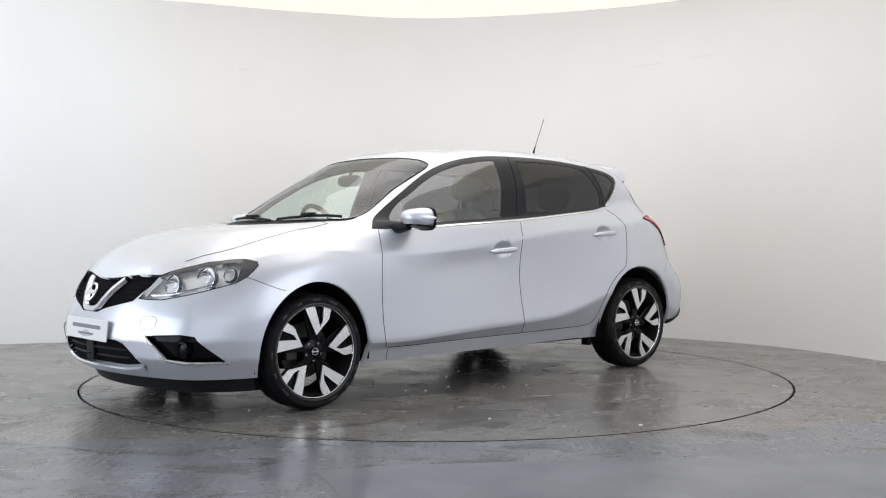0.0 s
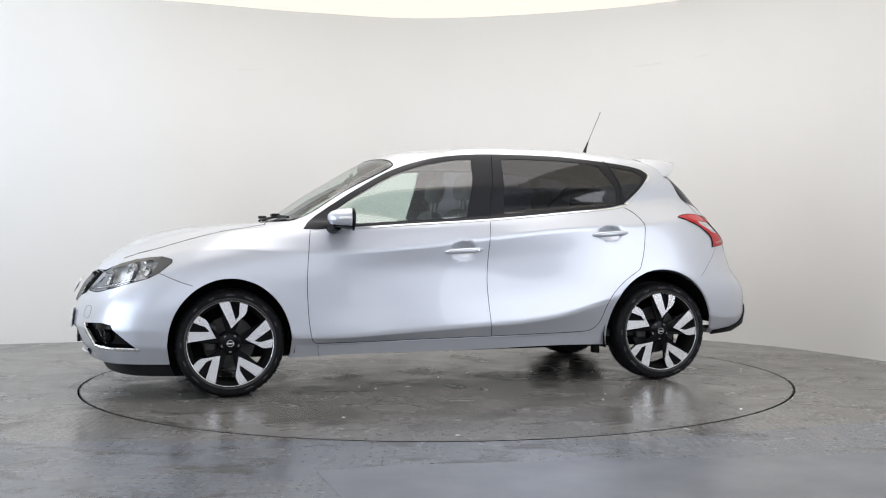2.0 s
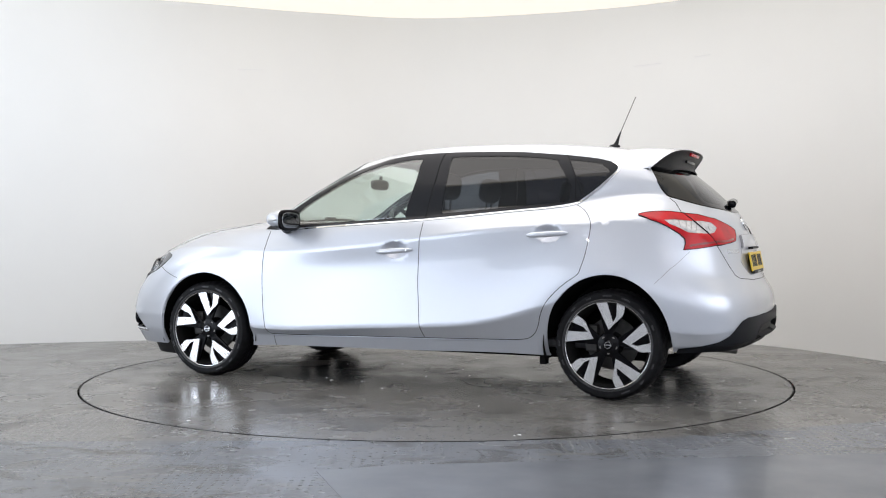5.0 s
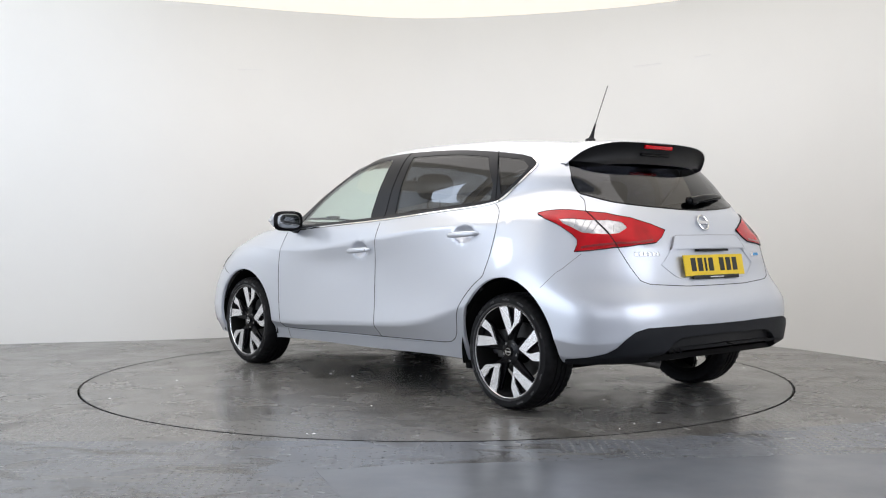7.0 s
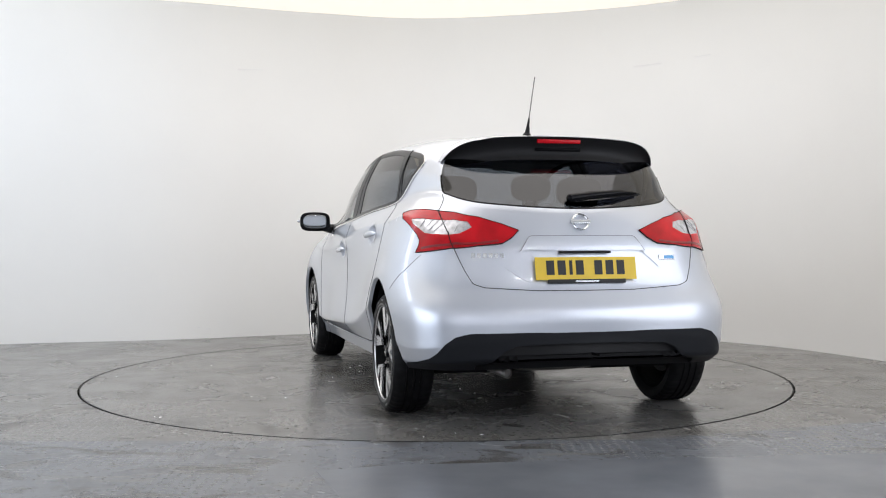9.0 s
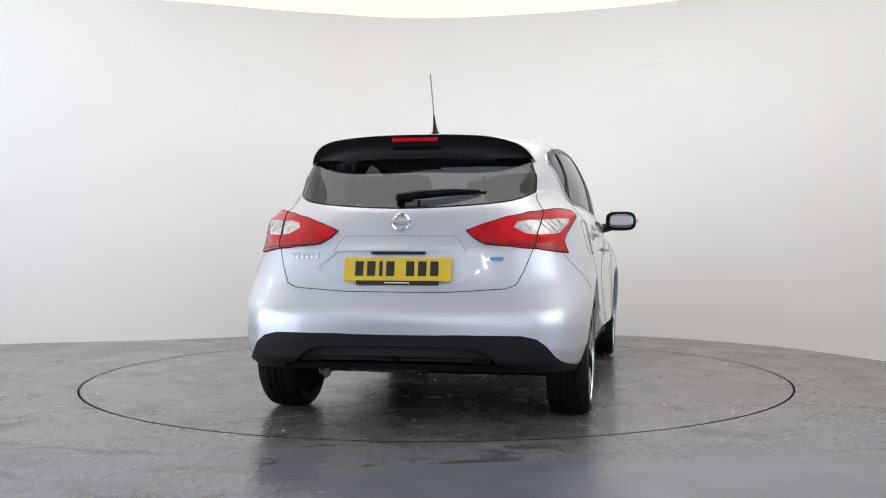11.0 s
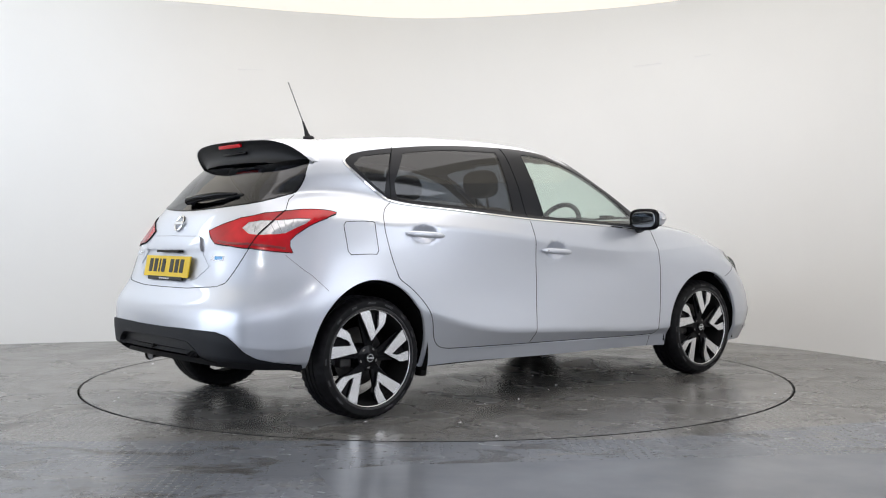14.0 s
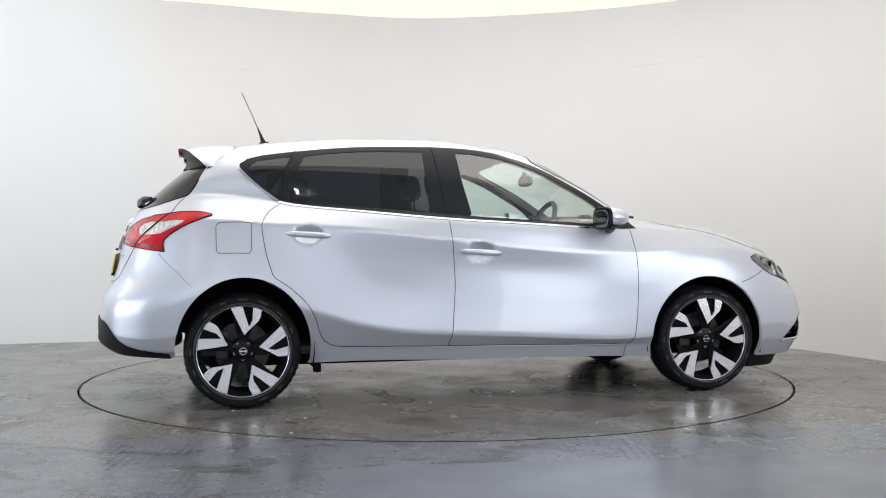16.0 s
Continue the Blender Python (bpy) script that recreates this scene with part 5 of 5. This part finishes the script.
def build_rear_details():
    bm = bmesh.new()
    pts = [at(-1.72, .40, .275), at(-1.88, .40, .275), at(-1.95, .395, .272), at(-1.985, .375, .264)]
    tube(bm, pts, 0.026, 16, cap=False)
    tube(bm, [p + Vector((0.01, 0, 0)) for p in pts], 0.022, 16, cap=True)
    part("exhaust_tip", bm, STEEL, car, "dull steel exhaust tip")
    bm = bmesh.new()
    rounded_slab(bm, at(-1.80, .10, .305), .13, .26, .05, 3, 12)
    part("silencer", bm, STEEL, car, "dull steel silencer box")
    bm = bmesh.new()
    tube(bm, [at(-1.35, -.6, .27), at(-1.30, 0, .26), at(-1.35, .6, .27)], 0.045, 10)
    part("rear_axle", bm, LINER, car)
    # model lettering as small chrome bars, blue trim badge
    for i in range(6):
        bm = bmesh.new()
        p, n = skin_point(rear([(.545 - .027 * i, .832)], 6)[0], 1, 0.002)
        vs = box(bm, 0, 0, 0, 0.004, 0.019, 0.022, 0.001)
        bmesh.ops.transform(bm, matrix=Matrix.Translation(p) @ n.to_track_quat("X", "Z").to_matrix().to_4x4(), verts=vs)
        part("model_badge_bar", bm, SATIN, car)
    p, n = skin_point(rear([(.452, .818)], 6)[0], -1, 0.002)
    m = Matrix.Translation(p) @ n.to_track_quat("X", "Z").to_matrix().to_4x4()
    bm = bmesh.new()
    box(bm, 0, 0, 0, 0.004, 0.095, 0.024, 0.002)
    bmesh.ops.transform(bm, matrix=m, verts=bm.verts)
    b = part("trim_badge", bm, SATIN, car, "small blue and chrome trim badge")
    bm = bmesh.new()
    box(bm, 0.002, 0.012, 0, 0.003, 0.06, 0.017, 0.001)
    bmesh.ops.transform(bm, matrix=m, verts=bm.verts)
    part("blue_inlay", bm, BLUE, b)
    # mud flaps and jacking stubs behind the arches
    for sd in BOTH:
        for x in (-.945,):
            bm = bmesh.new()
            box(bm, *at(x, sd * .74, .20), .04, .06, .05, .008)
            part("arch_flap", bm, LINER, car)
    ribbon("sill_gap", side([(.85, .297), (.5, .298), (0, .306), (-.5, .314), (-.82, .32)], 0, 2.4), 0.005, GAP, car)
    ribbon("sill_end_gap", side([(.845, .288), (.845, .25), (.84, .21)], 0, 2), 0.003, GAP, car)
    ribbon("rear_bumper_gap", locate([(-1.80, .775, .84), (-1.70, .845, .745), (-1.62, .88, .66)], "xyz", KNOT[10], KNOT[12]), 0.003, GREYINK, car)
    ribbon("pane_divider", side([(-1.05, 1.40), (-1.12, 1.27), (-1.165, 1.115)], 6, 12), 0.006, GAP, car, lift=0.005)
    ribbon("pillar_gap", side([(-.285, 1.43), (-.245, 1.2), (-.215, 1.03)], 6, 12), 0.005, GAP, car, lift=0.005)


build_rear_details()


# ---- cabin ----
def build_seat(x, y, w, back, label):
    root = new("seat")
    root.parent = car
    tagged(root, label)
    bm = bmesh.new()
    rounded_slab(bm, at(x + .22, y, .52), .27, w, .085, 4, 14)
    part("cushion", bm, CLOTH, root)
    bm = bmesh.new()
    rounded_slab(bm, at(x - .10, y, .80), .075, w * .98, .30, 4, 14, pose(0, 0, 0, 0, -16, 0))
    part("backrest", bm, CLOTH, root)
    for hy in ([0.0] if w < .3 else [-.38, .38]):
        bm = bmesh.new()
        rounded_slab(bm, at(x - .205, y + hy, back), .055, .135, .085, 3, 14, pose(0, 0, 0, 0, -10, 0))
        part("headrest", bm, CLOTH, root)
        for k in (-.05, .05):
            bm = bmesh.new()
            tube(bm, [at(x - .18, y + hy + k, 1.02), at(x - .20, y + hy + k, back - .05)], .007, 6)
            part("headrest_post", bm, STEEL, root)


def build_cabin():
    for y in (.37, -.37):
        build_seat(.02, y, .25, 1.235, "dark cloth front seat with headrest")
    build_seat(-.80, 0, .60, 1.18, "dark cloth rear bench with headrests")
    bm = bmesh.new()
    rounded_slab(bm, at(.76, 0, .86), .27, .70, .135, 5, 16, pose(0, 0, 0, 0, 10, 0))
    d = part("dashboard", bm, CABIN, car, "dark grey dashboard")
    bm = bmesh.new()
    rounded_slab(bm, at(.62, -.37, .985), .10, .19, .055, 3, 14)
    part("instrument_hood", bm, CABIN, d)
    bm = bmesh.new()
    m = Matrix.Translation(at(.47, -.37, .955)) @ pose(0, 0, 0, 0, -64, 0)
    ring = []
    for i in range(36):
        a = 2 * math.pi * i / 36
        c = Vector((0, .185 * math.cos(a), .185 * math.sin(a)))
        ring.append([bm.verts.new(m @ pose(0, 0, 0, 0, 90, 0) @ (c + .016 * (math.cos(b) * c.normalized() + math.sin(b) * Vector((1, 0, 0))))) for b in np.linspace(0, 2 * math.pi, 9)[:-1]])
    for i in range(36):
        for j in range(8):
            bm.faces.new((ring[i][j], ring[(i + 1) % 36][j], ring[(i + 1) % 36][(j + 1) % 8], ring[i][(j + 1) % 8]))
    st = part("steering_wheel", bm, CABIN, car, "dark steering wheel")
    bm = bmesh.new()
    q = m @ pose(0, 0, 0, 0, 90, 0)
    rounded_slab(bm, q @ Vector((0.02, 0, 0)), .05, .07, .07, 3, 10)
    tube(bm, [q @ Vector((0, -.18, 0)), q @ Vector((0.01, 0, 0)), q @ Vector((0, .18, 0))], .016, 8)
    part("wheel_boss", bm, CABIN, st)
    bm = bmesh.new()
    rounded_slab(bm, at(.50, 0, 1.275), .022, .125, .037, 3, 14)
    tube(bm, [at(.495, 0, 1.29), at(.49, 0, 1.335)], .012, 8)
    part("rear_view_mirror", bm, CABIN, car, "dark interior mirror")
    bm = bmesh.new()
    box(bm, *at(-.4, 0, .30), 2.5, 1.5, .05, .02)
    part("cabin_floor", bm, CABIN, car)
    bm = bmesh.new()
    box(bm, *at(-1.50, 0, .93), .50, 1.15, .03, .01)
    part("parcel_shelf", bm, CABIN, car)
    bm = bmesh.new()
    box(bm, *at(.97, 0, .62), .05, 1.35, .66, .02)
    part("bulkhead", bm, CABIN, car)
    cen = SKIN_UV[SKIN_F].mean(1)
    low = (cen[:, 1] < 8.8) & (cen[:, 1] > 0.8)
    for sd in BOTH:
        skin_mesh("door_card", ((K == "front_door") | (K == "rear_door")) & low, CABIN, car, (sd,), push=-0.07, label="dark inner door trim")
    tailside = (cen[:, 0] > KNOT[10] - .1) & (K == "body") & low & (cen[:, 1] > 4.5)
    skin_mesh("boot_trim", tailside, CABIN, car, BOTH, push=-0.05)
    roof = (K == "body") & (cen[:, 1] > 11.0) & (cen[:, 0] > KNOT[2])
    skin_mesh("headliner", roof, HEADLINER, car, BOTH, push=-0.035, label="pale roof lining")


build_cabin()


def build_flecks():
    """Small chips of paint and grit that ride on the turntable."""
    rng = random.Random(4)
    bm = bmesh.new()
    for i in range(45):
        a, r = rng.uniform(0, 6.283), 2.15 * rng.random() ** 0.5
        c = Vector((r * math.cos(a), r * math.sin(a), 0.0015))
        k = rng.uniform(0.004, 0.013)
        n = rng.randint(4, 6)
        ring = [bm.verts.new(c + Vector((k * rng.uniform(.6, 1.3) * math.cos(6.283 * j / n), k * rng.uniform(.5, 1) * math.sin(6.283 * j / n), 0))) for j in range(n)]
        top = bm.verts.new(c + Vector((0, 0, 0.003)))
        for j in range(n):
            bm.faces.new((ring[j], ring[(j + 1) % n], top))
    tagged(part("paint_flecks", bm, WHITE, turntable, "scattered pale paint flecks", smooth=False), kind="stuff")


build_flecks()


# ---- motion: car and turntable turn together, clockwise seen from above ----
def motions():
    turn = [(0.0, 220.87), (2.0, 195.2), (4.0, 169.14), (7.0, 130.1), (8.5, 110.75), (11.0, 78.15), (13.0, 52.06), (14.5, 32.72), (16.0, 13.13)]
    for thing in (car, turntable):
        walk(thing, [(t, pose(0, 0, 0, 0, 0, a)) for t, a in turn])


motions()
